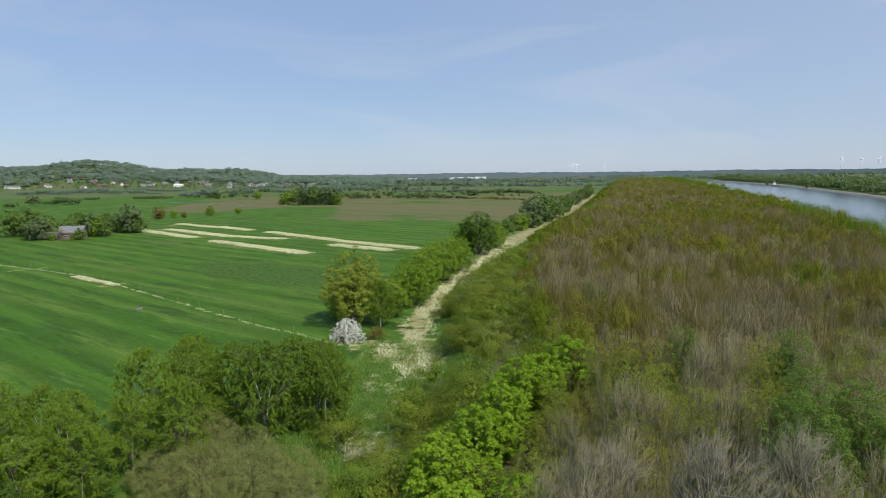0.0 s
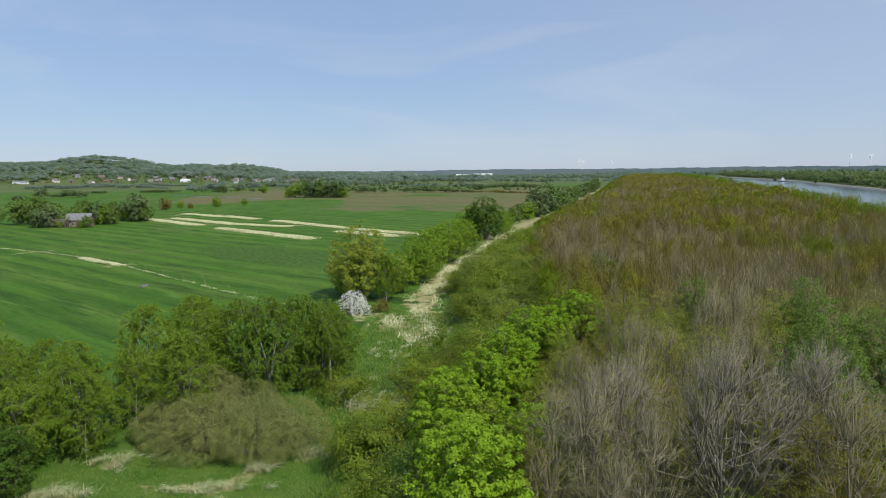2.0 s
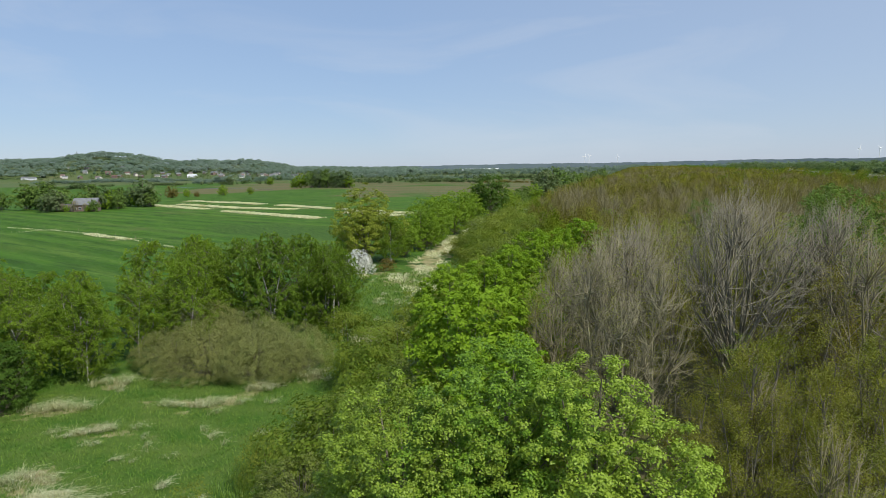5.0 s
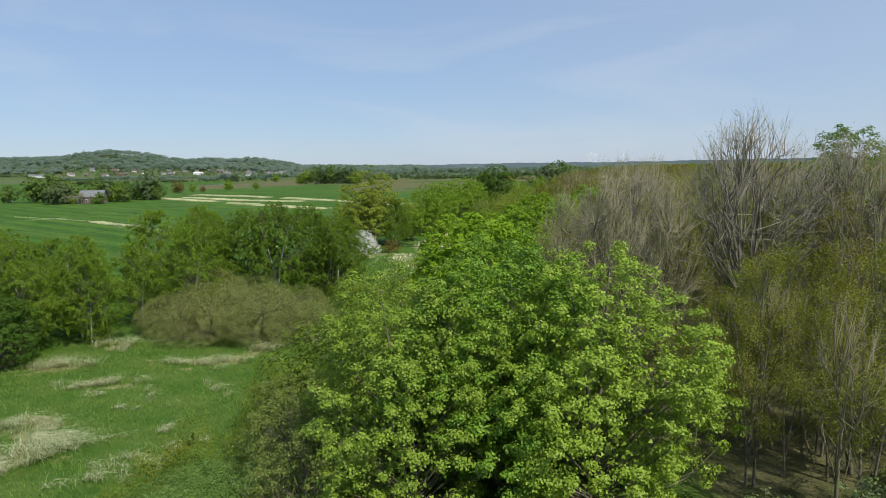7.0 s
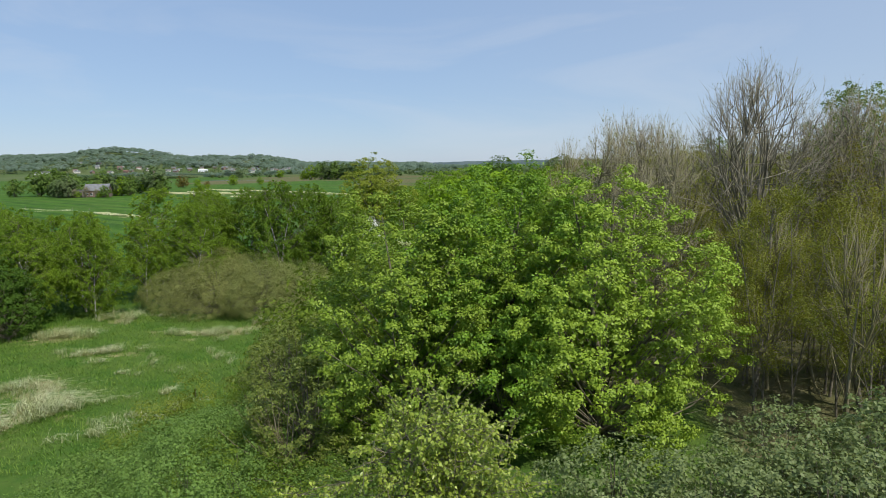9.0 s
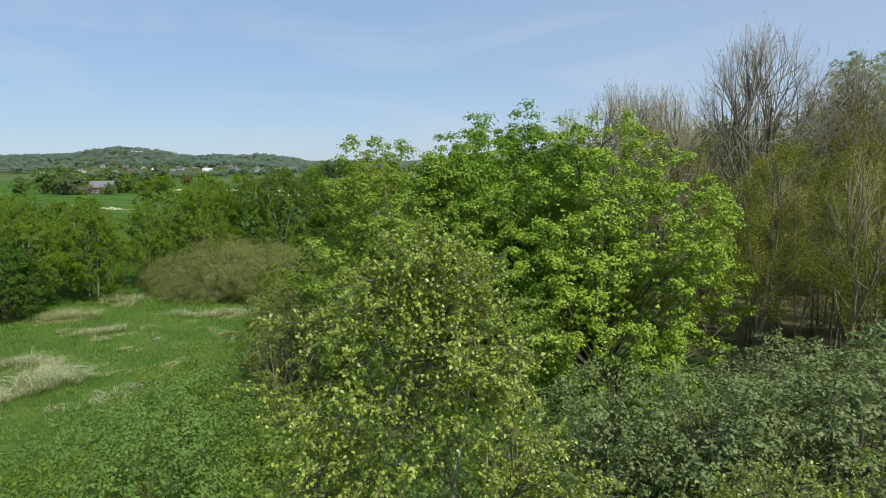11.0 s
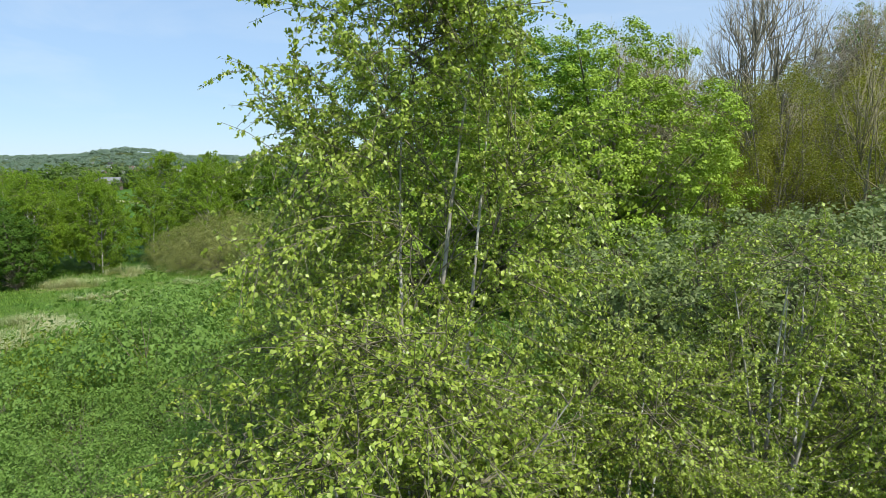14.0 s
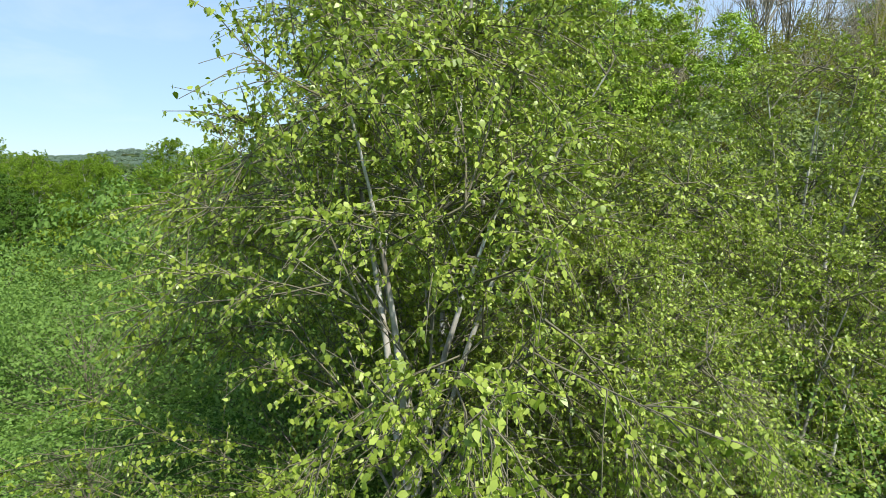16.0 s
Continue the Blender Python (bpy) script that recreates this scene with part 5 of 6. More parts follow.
for (ax, ay), (bx, by) in zip(DITCH + [(-149, 210)], DITCH[1:] + [(-139, 219)] * 2):
    if math.hypot(bx - ax, by - ay) > 80:
        continue
    n = int(math.hypot(bx - ax, by - ay) * 9)
    s = rng.uniform(0, 1, n)
    px, py = ax + s * (bx - ax) + rng.normal(0, 0.3, n), ay + s * (by - ay) + rng.normal(0, 0.3, n)
    keep = np.sin(s * 37 + ax) + np.sin(s * 91) > -0.5
    px, py = px[keep], py[keep]
    blades(sh, rng, np.stack([px, py, land(px, py)], 1), 0.35, 0.045, 1.4)
tagged(new("reed_bed", sh.mesh("reed_bed", M_STRAW)), "strips of pale dead reed along track and ditches", "reeds", kind="stuff")

# ---- hedges, far woods ----


def hedge(name, pts, n, size, height, mat, seed, width=6.0, label="", cat="hedge"):
    """A row or belt of far trees, as clumps of leaves with an uneven top."""
    r = np.random.default_rng(seed)
    sf = Sheaf()
    seg = np.array([math.hypot(b[0] - a[0], b[1] - a[1]) for a, b in zip(pts[:-1], pts[1:])])
    i = r.choice(len(seg), n, p=seg / seg.sum())
    s = r.uniform(0, 1, n)
    P = np.array(pts, float)
    c = P[i] + (P[i + 1] - P[i]) * s[:, None] + r.normal(0, width * 0.5, (n, 2))
    hh = height * r.uniform(0.55, 1.15, n) * (0.8 + 0.35 * np.sin(c[:, 0] * 0.05) * np.sin(c[:, 1] * 0.043 + 1))
    m = 40
    j = np.repeat(np.arange(n), m)
    off = r.normal(size=(n * m, 3))
    off = unit(off) * r.uniform(0.6, 1, (n * m, 1)) * [0.9, 0.9, 1.0]
    off[:, 2] = np.where(off[:, 2] < -0.5, -off[:, 2], off[:, 2])
    rad = hh[j] * 0.48
    q3 = np.stack([c[j, 0], c[j, 1], land(c[j, 0], c[j, 1]) + hh[j] * 0.5], 1) + off * rad[:, None]
    leaves(sf, r, q3, size * 0.62, 1.0, shape="tri", out=off + ([0, -0.4, 0.9] if mat is M_WOOD_HAZED else [0, 0, 0.3]), loose=0.3)
    return tagged(new(name, sf.mesh(name, mat)), label or "belt of trees and bushes between the fields", cat, kind="stuff")


BELTS = (((-817, 1221), (-776, 1206), 11), ((-801, 1248), (-706, 1216), 9), ((-766, 1309), (-665, 1272), 11), ((-642, 1227), (-615, 1218), 11), ((-622, 1256), (-574, 1238), 13), ((-553, 1195), (-525, 1185), 8),
         ((-489, 707), (-476, 705), 6), ((-476, 730), (-460, 726), 11), ((-486, 774), (-472, 770), 4.5), ((-470, 770), (-437, 762), 9), ((-517, 920), (-498, 914), 5), ((-461, 946), (-399, 928), 5),
         ((-399, 1023), (-348, 1007), 17), ((-415, 1003), (-388, 994), 10), ((-358, 1094), (-320, 1081), 16), ((-366, 1274), (-338, 1262), 15), ((-400, 1174), (-376, 1165), 10),
         ((-131, 850), (-84, 836), 12), ((-61, 830), (31, 803), 8), ((-330, 1190), (-180, 1160), 12), ((-300, 1330), (-120, 1290), 13), ((-880, 1420), (-560, 1400), 9), ((-90, 1100), (60, 1060), 9), ((40, 1000), (150, 960), 9))
for i, (a, b, h) in enumerate(BELTS):
    L = math.hypot(b[0] - a[0], b[1] - a[1])
    hedge("hedge", [a, b], int(6 + L * 8 / h), 1.2 + 0.16 * h, h, M_WOOD_HAZED if a[1] > 1000 else M_HEDGE_HAZED, 200 + i, 5.0)
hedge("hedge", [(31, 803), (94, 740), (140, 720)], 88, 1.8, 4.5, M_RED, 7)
hedge("hedge", [(-180, 1950), (-34, 1680), (115, 1520), (268, 1432), (420, 1500)], 286, 5.0, 13, M_WOOD_HAZED, 8, 14)
hedge("hedge", [(-560, 1560), (-200, 1500), (200, 1900), (500, 1850)], 286, 6.0, 13, M_WOOD_HAZED, 9, 20)
hedge("hedge", [(-300, 2300), (300, 2500), (800, 2300)], 286, 8.0, 14, M_WOOD_HAZED, 10, 60)
hedge("far_woods", [(-900, 2900), (100, 3200), (1000, 2900)], 170, 11.0, 18, M_WOOD_HAZED, 11, 120, "distant woods across the plain", "woodland")
hedge("far_woods", [(300, 1900), (700, 2600), (1000, 3400)], 150, 9.0, 15, M_WOOD_HAZED, 12, 100, "distant woods across the plain", "woodland")
yy = np.arange(140, 2300, 90.0)
hedge("shore_trees", [(float(shore(v)) - 13, float(v)) for v in yy[yy < 700]], 800, 1.4, 9.5, M_FAR_GREEN, 401, 9, "bushy green trees along the canal shore", "woodland")
hedge("shore_trees", [(float(shore(v)) - 18, float(v)) for v in yy[yy > 640]], 700, 2.6, 11.5, M_FAR_GREEN, 402, 16, "bushy green trees along the canal shore", "woodland")
yy = np.arange(430, 2400, 150.0)
hedge("canal_side_trees", [(float(far_shore(v)) + 30, float(v)) for v in yy], 1000, 4.2, 15, M_HEDGE_HAZED, 13, 13, "trees lining the far canal bank", "woodland")
hedge("canal_side_trees", [(float(far_shore(v)) + 85, float(v)) for v in yy], 800, 6.0, 18, M_HEDGE_HAZED, 14, 45, "trees behind the far canal bank", "woodland")
hedge("far_woods", [(560, 2230), (800, 2210), (1300, 2260)], 260, 6.0, 15, M_WOOD_HAZED, 18, 40, "woods where the canal bends out of sight", "woodland")
hedge("far_woods", [(float(far_shore(v)) + 330, float(v)) for v in yy], 500, 7.0, 14, M_HEDGE_HAZED, 19, 260, "woods and hedges beyond the canal", "woodland")
hedge("far_woods", [(900, 1500), (1500, 1900), (2600, 2600)], 200, 9.0, 17, M_WOOD_HAZED, 15, 140, "distant woods across the plain", "woodland")
hedge("far_woods", [(1100, 2600), (1900, 3300), (3200, 3600)], 200, 12.0, 22, M_WOOD_HAZED, 16, 200, "distant woods across the plain", "woodland")


rnd = random.Random(33)
for i in range(30):
    y = 900 + 2300 * rnd.random() ** 1.2
    x = rnd.uniform(-0.5 * y, min(0.42 * y, float(toe(y)) - 320))
    if y < 1500 and x < -250:
        continue
    L = rnd.uniform(90, 300)
    hedge("hedge", [(x - L, y + rnd.uniform(-60, 60)), (x + L, y + rnd.uniform(-60, 60))], 60, 3.2 + y * 0.0013, rnd.uniform(7, 12), M_HEDGE_HAZED if y < 1700 else M_WOOD_HAZED, 40 + i, 9.0)


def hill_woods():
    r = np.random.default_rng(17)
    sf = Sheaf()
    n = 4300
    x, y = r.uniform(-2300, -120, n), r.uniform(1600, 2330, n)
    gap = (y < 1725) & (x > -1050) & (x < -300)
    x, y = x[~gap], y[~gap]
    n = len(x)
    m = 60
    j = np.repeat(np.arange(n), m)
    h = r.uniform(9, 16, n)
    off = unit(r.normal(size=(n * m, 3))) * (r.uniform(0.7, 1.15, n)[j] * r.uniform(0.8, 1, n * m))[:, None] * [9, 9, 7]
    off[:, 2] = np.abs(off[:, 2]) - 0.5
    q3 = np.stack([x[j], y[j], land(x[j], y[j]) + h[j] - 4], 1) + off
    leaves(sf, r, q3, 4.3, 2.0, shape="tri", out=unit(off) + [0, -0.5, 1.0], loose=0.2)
    tagged(new("hill_woods", sf.mesh("hill_woods", M_WOOD_HAZED)), "mixed green woods covering the low hill", "woodland", kind="stuff")


hill_woods()
hedge("village_trees", [(-1080, 1660), (-700, 1680), (-340, 1660)], 400, 3.0, 11, M_HEDGE_HAZED, 301, 130, "garden trees between the village houses", "woodland")
hedge("village_trees", [(-1080, 1745), (-700, 1755), (-340, 1745)], 260, 4.5, 12, M_WOOD_HAZED, 302, 70, "garden trees behind the village houses", "woodland")

# trees round the barn and single trees in the pasture
for x, y, s, k in ((-233, 341, 1.15, 1), (-226, 343, 1.25, 1), (-219, 340, 1.1, 1), (-210, 322, 0.8, 0), (-204, 321, 0.95, 0), (-206, 330, 1.0, 1), (-196, 338, 1.1, 1), (-190, 341, 1.05, 0), (-186, 340, 0.85, 2), (-181, 338, 0.75, 1), (-195, 366, 0.9, 1), (-189, 366, 0.85, 0), (-178, 360, 1.35, 0), (-173, 358, 0.8, 1), (-183, 363, 0.7, 2),
                (-213, 475, 1.05, 3), (-209, 492, 0.5, 2), (-200, 489, 0.5, 3), (-188, 513, 0.7, 2), (-170, 526, 0.5, 2), (-166, 688, 1.3, 2), (-155, 686, 1.5, 1), (-146, 684, 1.7, 0), (-136, 680, 1.65, 1), (-127, 678, 1.5, 0), (-117, 676, 1.6, 0), (-175, 690, 0.8, 2), (-111, 672, 1.0, 2), (-250, 345, 0.8, 1), (-197, 317.5, 0.3, 2), (-186, 318, 0.27, 2), (-183.5, 319, 0.5, 1),
                (-320, 900, 1.1, 0), (-250, 860, 0.9, 2)):
    plant(FAR_TREE[k], "pasture_tree", x, y, s * (1.0 if k == 3 else 1.35), x * 13, "reddish brown tree not yet in leaf" if k == 3 else "broad green tree standing in the pasture", "tree", "trees in the pasture")

# distance: a ridge all round, haze put into its bluish colour and glow
m, n_, l_ = mat_new("ridge_painted_haze")
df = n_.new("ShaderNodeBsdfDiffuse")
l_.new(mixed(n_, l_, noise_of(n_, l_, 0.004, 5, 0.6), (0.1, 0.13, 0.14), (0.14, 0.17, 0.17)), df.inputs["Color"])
# faint blue glow, added in place of haze in the air
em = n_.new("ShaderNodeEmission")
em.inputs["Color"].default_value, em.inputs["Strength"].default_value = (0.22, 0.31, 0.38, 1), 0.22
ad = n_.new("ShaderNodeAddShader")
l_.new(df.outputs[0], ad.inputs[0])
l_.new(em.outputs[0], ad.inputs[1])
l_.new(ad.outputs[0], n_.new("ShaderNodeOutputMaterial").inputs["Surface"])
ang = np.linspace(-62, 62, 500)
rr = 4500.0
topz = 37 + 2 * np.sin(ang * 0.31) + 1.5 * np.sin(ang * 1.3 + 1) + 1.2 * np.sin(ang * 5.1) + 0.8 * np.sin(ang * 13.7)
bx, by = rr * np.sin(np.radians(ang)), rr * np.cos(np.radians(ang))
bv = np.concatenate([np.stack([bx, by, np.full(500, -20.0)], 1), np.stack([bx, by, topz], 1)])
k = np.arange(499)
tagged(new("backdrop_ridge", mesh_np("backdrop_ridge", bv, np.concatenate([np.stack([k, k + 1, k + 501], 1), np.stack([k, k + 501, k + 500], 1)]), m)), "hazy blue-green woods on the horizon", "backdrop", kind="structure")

# ---- buildings and small far things ----


def house(name, x, y, w, d, h, roof_h, turn, wall, roof, label, windows=3, group="", z=None):
    """A gabled house: walls, roof with eaves, door and windows."""
    ob = new(name)
    ob.matrix_basis = pose(x, y, float(land(x, y)) - 0.1 if z is None else z, 0, 0, turn)
    part_bm("wall", box_bm((w, d, h), (0, 0, h / 2), 0.04), wall, ob)
    bm = bmesh.new()
    e = 0.5
    pr = [(-d / 2 - e, h - 0.25), (0, h + roof_h), (d / 2 + e, h - 0.25), (d / 2 + e, h - 0.02), (0, h + roof_h + 0.3), (-d / 2 - e, h - 0.02)]
    a = [bm.verts.new((-w / 2 - e, p, q_)) for p, q_ in pr]
    b = [bm.verts.new((w / 2 + e, p, q_)) for p, q_ in pr]
    for i in range(6):
        bm.faces.new((a[i], a[(i + 1) % 6], b[(i + 1) % 6], b[i]))
    for q_ in ((0, 1, 4, 5), (1, 2, 3, 4)):
        bm.faces.new([a[i] for i in q_])
        bm.faces.new([b[i] for i in reversed(q_)])
    bmesh.ops.recalc_face_normals(bm, faces=bm.faces)
    part_bm("roof", bm, roof, ob)
    for sx in (-1, 1):
        bm = bmesh.new()
        v = [bm.verts.new((sx * (w / 2 - t), p, q_)) for t in (0.0, 0.25) for p, q_ in ((-d / 2, h), (d / 2, h), (0, h + roof_h - 0.05))]
        bm.faces.new(v[:3])
        bm.faces.new(v[3:])
        for i in range(3):
            bm.faces.new((v[i], v[(i + 1) % 3], v[3 + (i + 1) % 3], v[3 + i]))
        bmesh.ops.recalc_face_normals(bm, faces=bm.faces)
        part_bm("gable", bm, wall, ob)
    for i in range(windows):
        wx = -w / 2 + w * (i + 0.5) / windows
        if i == windows // 2:
            part_bm("door", box_bm((1.0, 0.12, 2.05), (wx, -d / 2 - 0.03, 1.05), 0.02), M_DARK, ob)
        else:
            win = part_bm("window", box_bm((1.25, 0.1, 1.3), (wx, -d / 2 - 0.02, 1.6), 0.02), M_WHITE, ob)
            part_bm("pane", box_bm((1.05, 0.04, 1.1), (wx, -d / 2 - 0.07, 1.6)), M_GLASS, win)
    return tagged(ob, label, "house", group)


house("barn", -190.5, 325.0, 11.0, 7.5, 3.5, 3.0, 12, M_BRICK, M_ROOF_GREY, "old brick farmhouse with a grey roof among trees", 5)
lean = new("shed")
lean.matrix_basis = pose(-198.0, 322.6, float(land(-198.0, 322.6)), 0, 0, 12)
part_bm("wall", box_bm((4.2, 5.0, 3.6), (0, 0, 1.8), 0.03), M_TIMBER, lean)
part_bm("roof", box_bm((4.8, 5.6, 0.18), (0, 0, 3.72), 0.02), M_ROOF_GREY, lean)
part_bm("door", box_bm((2.2, 0.1, 2.6), (0, -2.55, 1.3), 0.02), M_DARK, lean)
tagged(lean, "grey timber shed beside the farmhouse", "shed")

rnd = random.Random(21)
for i in range(62):
    u = rnd.random()
    x = -1080 + 740 * u
    y = 1610 + 110 * rnd.random() if i % 4 else 1710 + 170 * rnd.random()
    wl_ = M_PLASTER if rnd.random() < 0.65 else M_BRICK
    rf = M_ROOF_RED if rnd.random() < 0.3 else M_ROOF_GREY
    house("house", x, y, rnd.uniform(9, 13), rnd.uniform(7, 8.5), rnd.uniform(3.2, 5.5), rnd.uniform(2.6, 3.8), rnd.uniform(-40, 40), wl_, rf,
          ("white plastered" if wl_ is M_PLASTER else "red brick") + " village house with a " + ("red tiled" if rf is M_ROOF_RED else "grey") + " roof", 3, "village houses below the hill")
house("hall", -668, 1612, 22, 13, 5, 2.5, 8, M_WHITE, M_WHITE, "large white hall with a pale roof in the village", 5)
for x, y, w in ((-330, 2300, 40), (75, 3600, 90), (230, 4200, 120), (-160, 3300, 60)):
    house("hall", x, y, w, 20, 9, 3, 0, M_WHITE, M_WHITE, "long white industrial hall far across the plain", 5)
for x, y, s in ((-1085, 1590, 1), (-1062, 1585, 1)):
    house("house", x, y, 16, 9, 4.5, 3.5, 10, M_WHITE, M_ROOF_GREY, "white house standing before the village", 3, "village houses below the hill")


def cone(bm, r1, r2, depth, m, seg=10):
    bmesh.ops.create_cone(bm, cap_ends=True, segments=seg, radius1=r1, radius2=r2, depth=depth, matrix=m)


def turbine(x, y, hub, blade, turn, spin):
    ob = new("wind_turbine")
    ob.matrix_basis = pose(x, y, float(land(x, y)) - 0.5, 0, 0, turn)
    bm = bmesh.new()
    cone(bm, 2.2, 1.2, hub, Matrix.Translation((0, 0, hub / 2)), 12)
    part_bm("tower", bm, M_TURBINE, ob)
    part_bm("nacelle", box_bm((4, 11, 4.4), (0, 1.5, hub + 1), 0.8), M_TURBINE, ob)
    bm = bmesh.new()
    cone(bm, 2.1, 0.6, 4, pose(0, -6, hub + 1, 90, 0, 0))
    part_bm("hub", bm, M_TURBINE, ob)
    for k in range(3):
        bm = bmesh.new()
        vs = []
        for s, c, t in ((0.02, 1.6, 1.4), (0.2, 3.6, 0.9), (0.6, 2.2, 0.5), (1.0, 0.5, 0.15)):
            vs.append([bm.verts.new((c * a - 0.3 * c, t * b, s * blade)) for a, b in ((-0.6, 0), (0, -0.5), (0.6, 0), (0, 0.5))])
        for p, q_ in zip(vs[:-1], vs[1:]):
            for i in range(4):
                bm.faces.new((p[i], p[(i + 1) % 4], q_[(i + 1) % 4], q_[i]))
        bm.faces.new(vs[-1])
        bm.transform(pose(0, -6, hub + 1) @ pose(0, 0, 0, 0, spin + 120 * k, 0))
        part_bm("blade", bm, M_TURBINE, ob)
    tagged(ob, "white three-bladed wind turbine on the horizon", "wind turbine", "wind turbines on the horizon")


for x, y, hub, bl, tn, sp in ((2565, 4100, 92, 27, 20, 12), (2694, 4100, 92, 27, 20, 65), (2806, 4100, 92, 27, 20, 40), (1144, 4500, 74, 19, 10, 0), (915, 4500, 80, 22, 10, 20), (950, 4520, 80, 22, 10, 75)):
    turbine(x, y, hub, bl, tn, sp)

mast = new("radio_mast")
mx, my = -1239, 2080
mast.matrix_basis = pose(mx, my, float(land(mx, my)))
for dx, dy in ((-1.5, -1.5), (1.5, -1.5), (0, 1.6)):
    bm = bmesh.new()
    cone(bm, 0.35, 0.25, 34, pose(dx * 0.6, dy * 0.6, 17), 6)
    part_bm("leg", bm, M_DARK, mast)
for zz in range(4, 34, 4):
    part_bm("brace", box_bm((2.4, 2.4, 0.3), (0, 0, zz)), M_DARK, mast)
tagged(mast, "thin lattice radio mast on the wooded hill", "mast")

# bare tree before the farmhouse
for x, y, s, a in ((-193, 318.5, 0.62, 0), (-187.5, 318, 0.5, 90), (-199, 318, 0.5, 200)):
    plant(FAR_BARE, "pasture_tree", x, y, s, a, "small bare tree before the farmhouse", "tree", "trees in the pasture")

# ferry at the far bank
fx, fy = 689, 1318
ferry = new("ferry")
ferry.matrix_basis = pose(fx, fy, -0.9, 0, 0, 70)
bm = bmesh.new()
st = [(-17, 0.5, 2.2), (-14, 4.4, 1.9), (0, 4.9, 1.8), (14, 4.4, 1.9), (17, 0.5, 2.2)]
rows_ = [[bm.verts.new((a, s * b, z)) for s in (-1, 1) for z in (0, c)] for a, b, c in st]
for p, q_ in zip(rows_[:-1], rows_[1:]):
    for i, j in ((0, 1), (1, 3), (3, 2), (2, 0)):
        bm.faces.new((p[i], p[j], q_[j], q_[i]))
bm.faces.new((rows_[0][0], rows_[0][1], rows_[0][3], rows_[0][2]))
bm.faces.new((rows_[-1][0], rows_[-1][2], rows_[-1][3], rows_[-1][1]))
bmesh.ops.recalc_face_normals(bm, faces=bm.faces)
part_bm("hull", bm, M_DARK, ferry, "dark hull")
part_bm("deckhouse", box_bm((9, 6, 3.4), (0, 0, 3.5), 0.15), M_WHITE, ferry)
wh = part_bm("wheelhouse", box_bm((4.5, 4.5, 2.8), (0, 0, 6.6), 0.15), M_WHITE, ferry)
part_bm("window", box_bm((4.6, 4.6, 0.9), (0, 0, 7.0)), M_GLASS, wh)
part_bm("mast", box_bm((0.25, 0.25, 4), (0, 0, 10)), M_WHITE, ferry)
tagged(ferry, "small white ferry lying at the far canal bank", "ferry")

# ---- small things in the fields ----
trough = new("water_trough")
tx, ty = -72.0, 146.7
trough.matrix_basis = pose(tx, ty, float(land(tx, ty)), 0, 0, 70) @ Matrix.Scale(0.7, 4)
bm = box_bm((2.6, 1.1, 0.08), (0, 0, 0.12), 0.02)
for w, d, x, y in ((2.6, 0.08, 0, -0.51), (2.6, 0.08, 0, 0.51), (0.08, 0.94, -1.26, 0), (0.08, 0.94, 1.26, 0)):
    box_bm((w, d, 0.55), (x, y, 0.42), 0.015, bm)
part_bm("tub", bm, M_ROOF_GREY, trough)
part_bm("water", box_bm((2.4, 0.9, 0.02), (0, 0, 0.58)), M_WATER, trough, "still water")
tagged(trough, "grey cattle trough standing in the pasture", "trough")

for pts, w, nm in (([(-352, 803), (-270, 720), (-187, 653)], 2.4, "ditch_water"), ([(-330, 900), (-240, 905)], 2.0, "ditch_water")):
    v, f = [], []
    for k, (x, y) in enumerate(pts):
        for sgn in (-1, 1):
            v.append((x + sgn * w * 0.6, y + sgn * w * 0.7, 0.22))
        if k:
            f += [(2 * k - 2, 2 * k - 1, 2 * k + 1), (2 * k - 2, 2 * k + 1, 2 * k)]
    tagged(new(nm, mesh_np(nm, v, f, M_WATER)), "narrow water-filled ditch reflecting the sky", "ditch", kind="structure")

# fence along the near ditch
rnd = random.Random(5)
fence = new("fence")
fence.matrix_basis = pose(0, 0, 0)
post_bm = bmesh.new()
cone(post_bm, 0.05, 0.04, 1.1, Matrix.Translation((0, 0, 0.55)), 6)
post_me = bpy.data.meshes.new("post")
post_bm.to_mesh(post_me)
post_bm.free()
post_me.materials.append(M_TIMBER)
for (ax, ay), (bx, by) in zip(DITCH[:-1], DITCH[1:]):
    n = int(math.hypot(bx - ax, by - ay) / 11)
    for k in range(n):
        x, y = ax + (bx - ax) * k / n + 1.2, ay + (by - ay) * k / n + 1.2
        ob = part("post", post_me, fence)
        ob.matrix_basis = pose(x, y, float(land(x, y)), rnd.uniform(-4, 4), rnd.uniform(-4, 4), 0)
tagged(fence, "row of weathered wooden fence posts along a ditch", "fence")

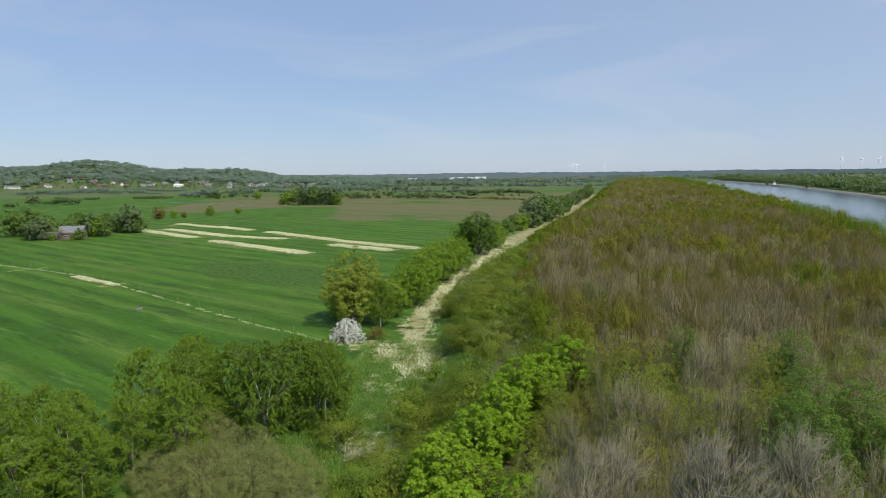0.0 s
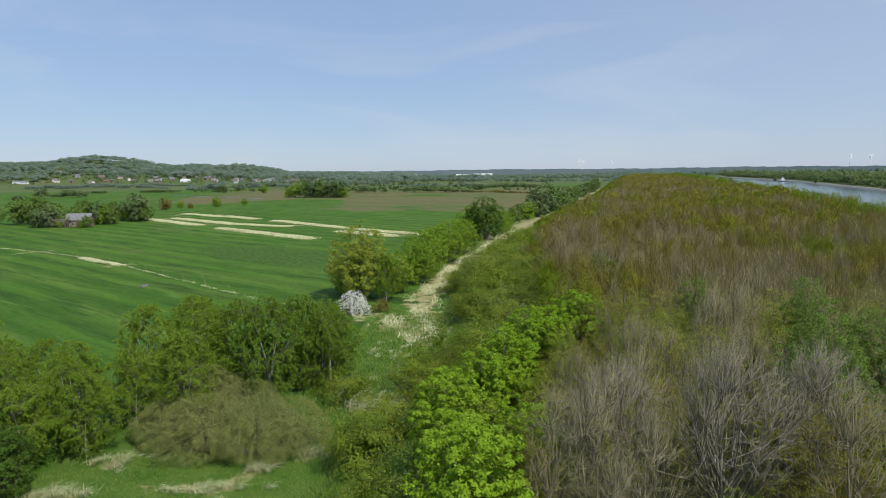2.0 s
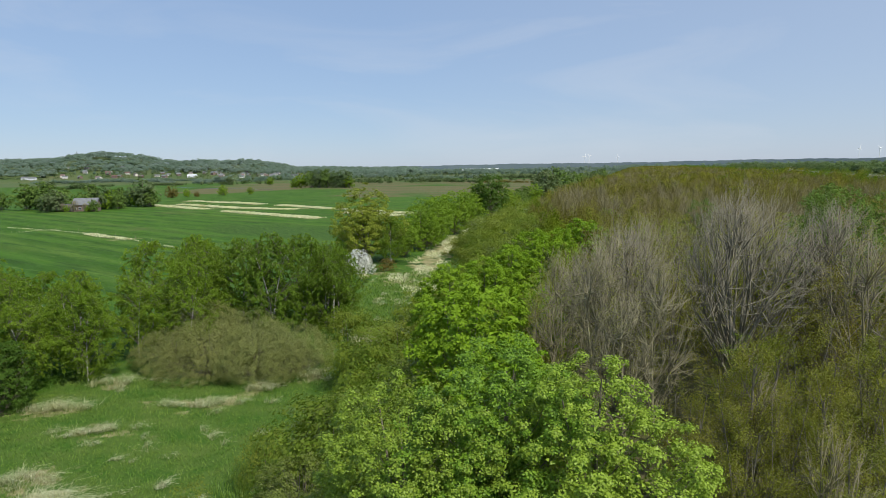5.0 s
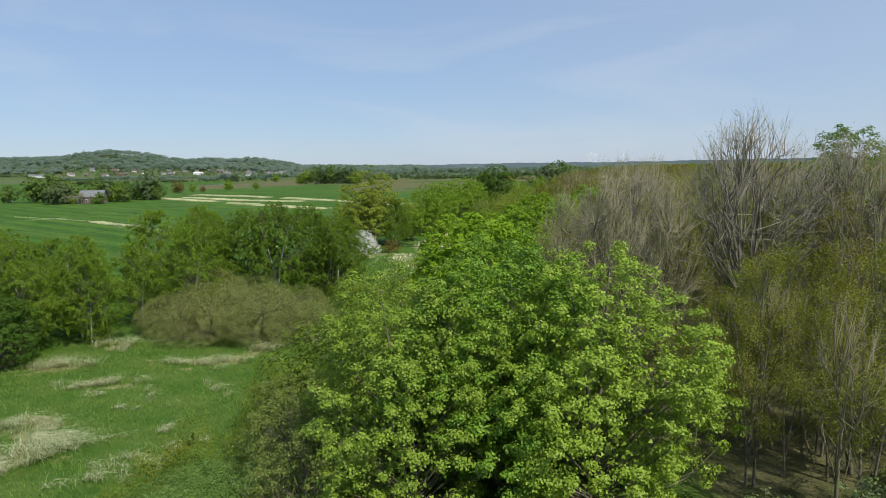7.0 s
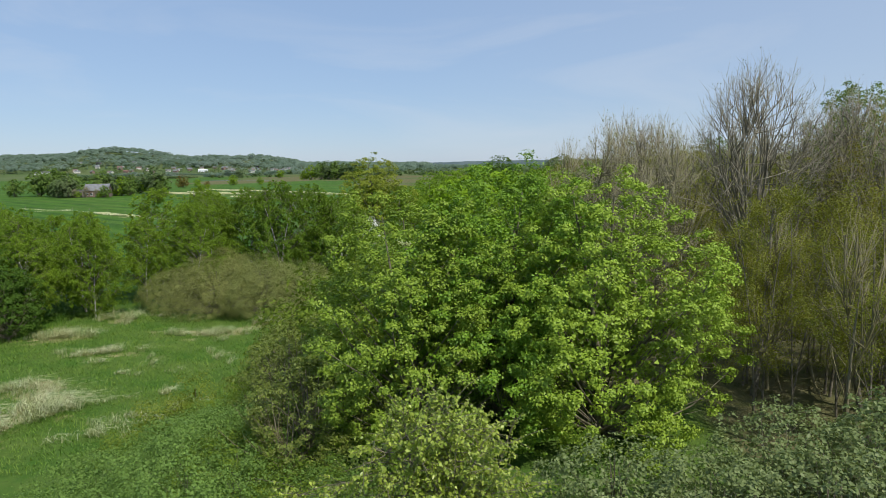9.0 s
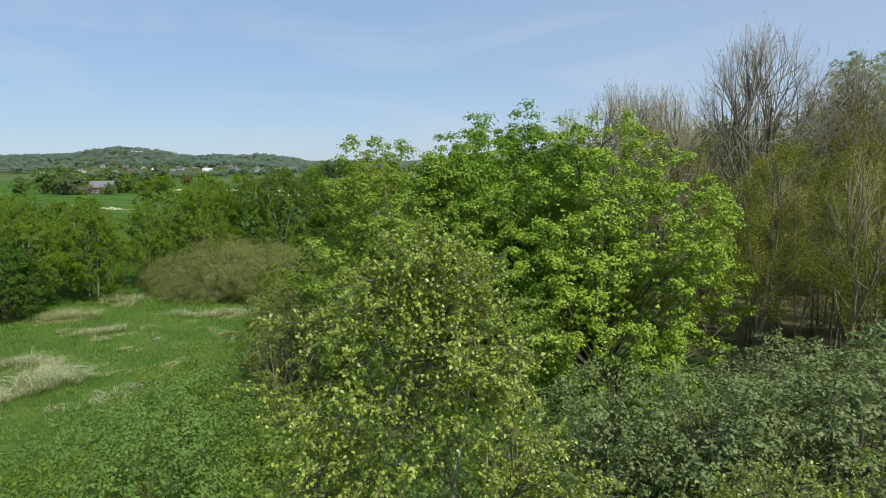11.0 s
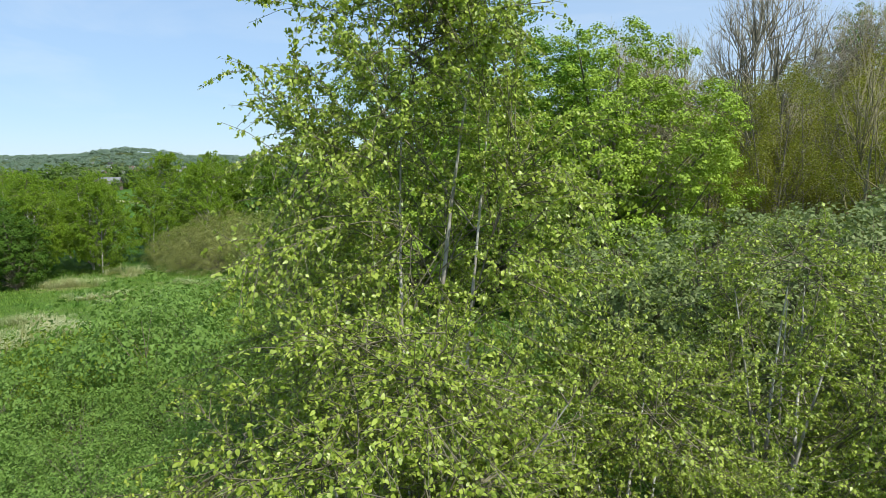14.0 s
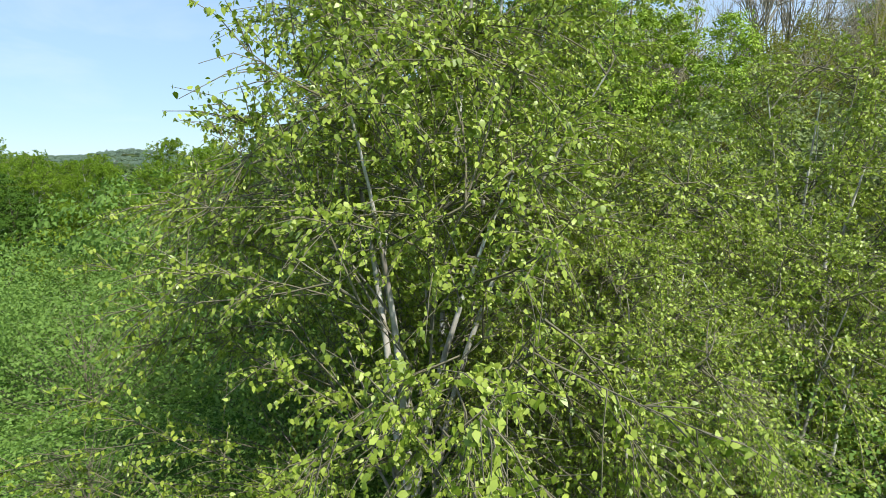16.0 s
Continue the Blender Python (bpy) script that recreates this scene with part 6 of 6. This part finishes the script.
# a broken white birch stem before the trees, and dead boughs on the bank
snag = new("birch_snag")
snag.matrix_basis = pose(-14.7, 74.8, float(land(-14.7, 74.8)), 2, 0, 0)
sf = Sheaf()
Boughs(np.array([[0, 0, -0.2]]), np.array([[0.01, 0, 1.0]]), np.array([5.6]), np.array([0.15]), np.array([[0.02, 0, 0.0]])).tubes(sf, 6, 8, 0.6)
part("trunk", sf.mesh("trunk", M_WHITEBARK, True), snag)
tagged(snag, "broken white birch stem standing before the trees", "tree")
DEAD = bare(131, 3.4, 2.0, 0.6, (0.8, 0.6), 26, 6, M_TWIG, 3, 0.09, 0.2)
for x, y, s, a in ((-5.0, 16.6, 0.85, 0), (-6.2, 22.0, 0.9, 120)):
    plant(DEAD, "dead_bush", x, y, s, a, "leafless grey bush with crooked dead branches", "bush", "dead bushes on the bank")

# fallen stems on the floor of the wood
rnd = random.Random(9)
LOG = []
for k in range(3):
    stem, limb = Sheaf(), Sheaf()
    r = np.random.default_rng(140 + k)
    b0 = Boughs(np.array([[0, 0, 0.12]]), np.array([[1.0, 0, 0.03]]), np.array([5.5]), np.array([0.075]), np.array([[0, 0.06, 0.0]]))
    b0.tubes(stem, 6, 7, 0.35)
    b0.children(r, 7, 0.4, 1.0, 40, 0.35, 0.4, 0.1).tubes(limb, 2, 4, 0.3)
    LOG.append((("trunk", stem.mesh("trunk", M_TWIG, True)), ("branch", limb.mesh("branch", M_TWIG, True))))
for i in range(26):
    y = rnd.uniform(25, 45)
    x = rnd.uniform(max(9, float(toe(y)) + 22), 0.75 * y + 4)
    ob = new("fallen_stem")
    ob.empty_display_size = 0.2
    ob.matrix_basis = pose(x, y, float(land(x, y)) + 0.02, 0, 0, rnd.uniform(0, 360)) @ Matrix.Scale(rnd.uniform(0.6, 1.2), 4)
    for nm, me in LOG[i % 3]:
        pt = part(nm, me, ob)
        if nm == "branch":
            pt["kind"] = "stuff"
    tagged(ob, "fallen bare tree stem lying on the leaf litter", "log", "fallen stems in the wood")
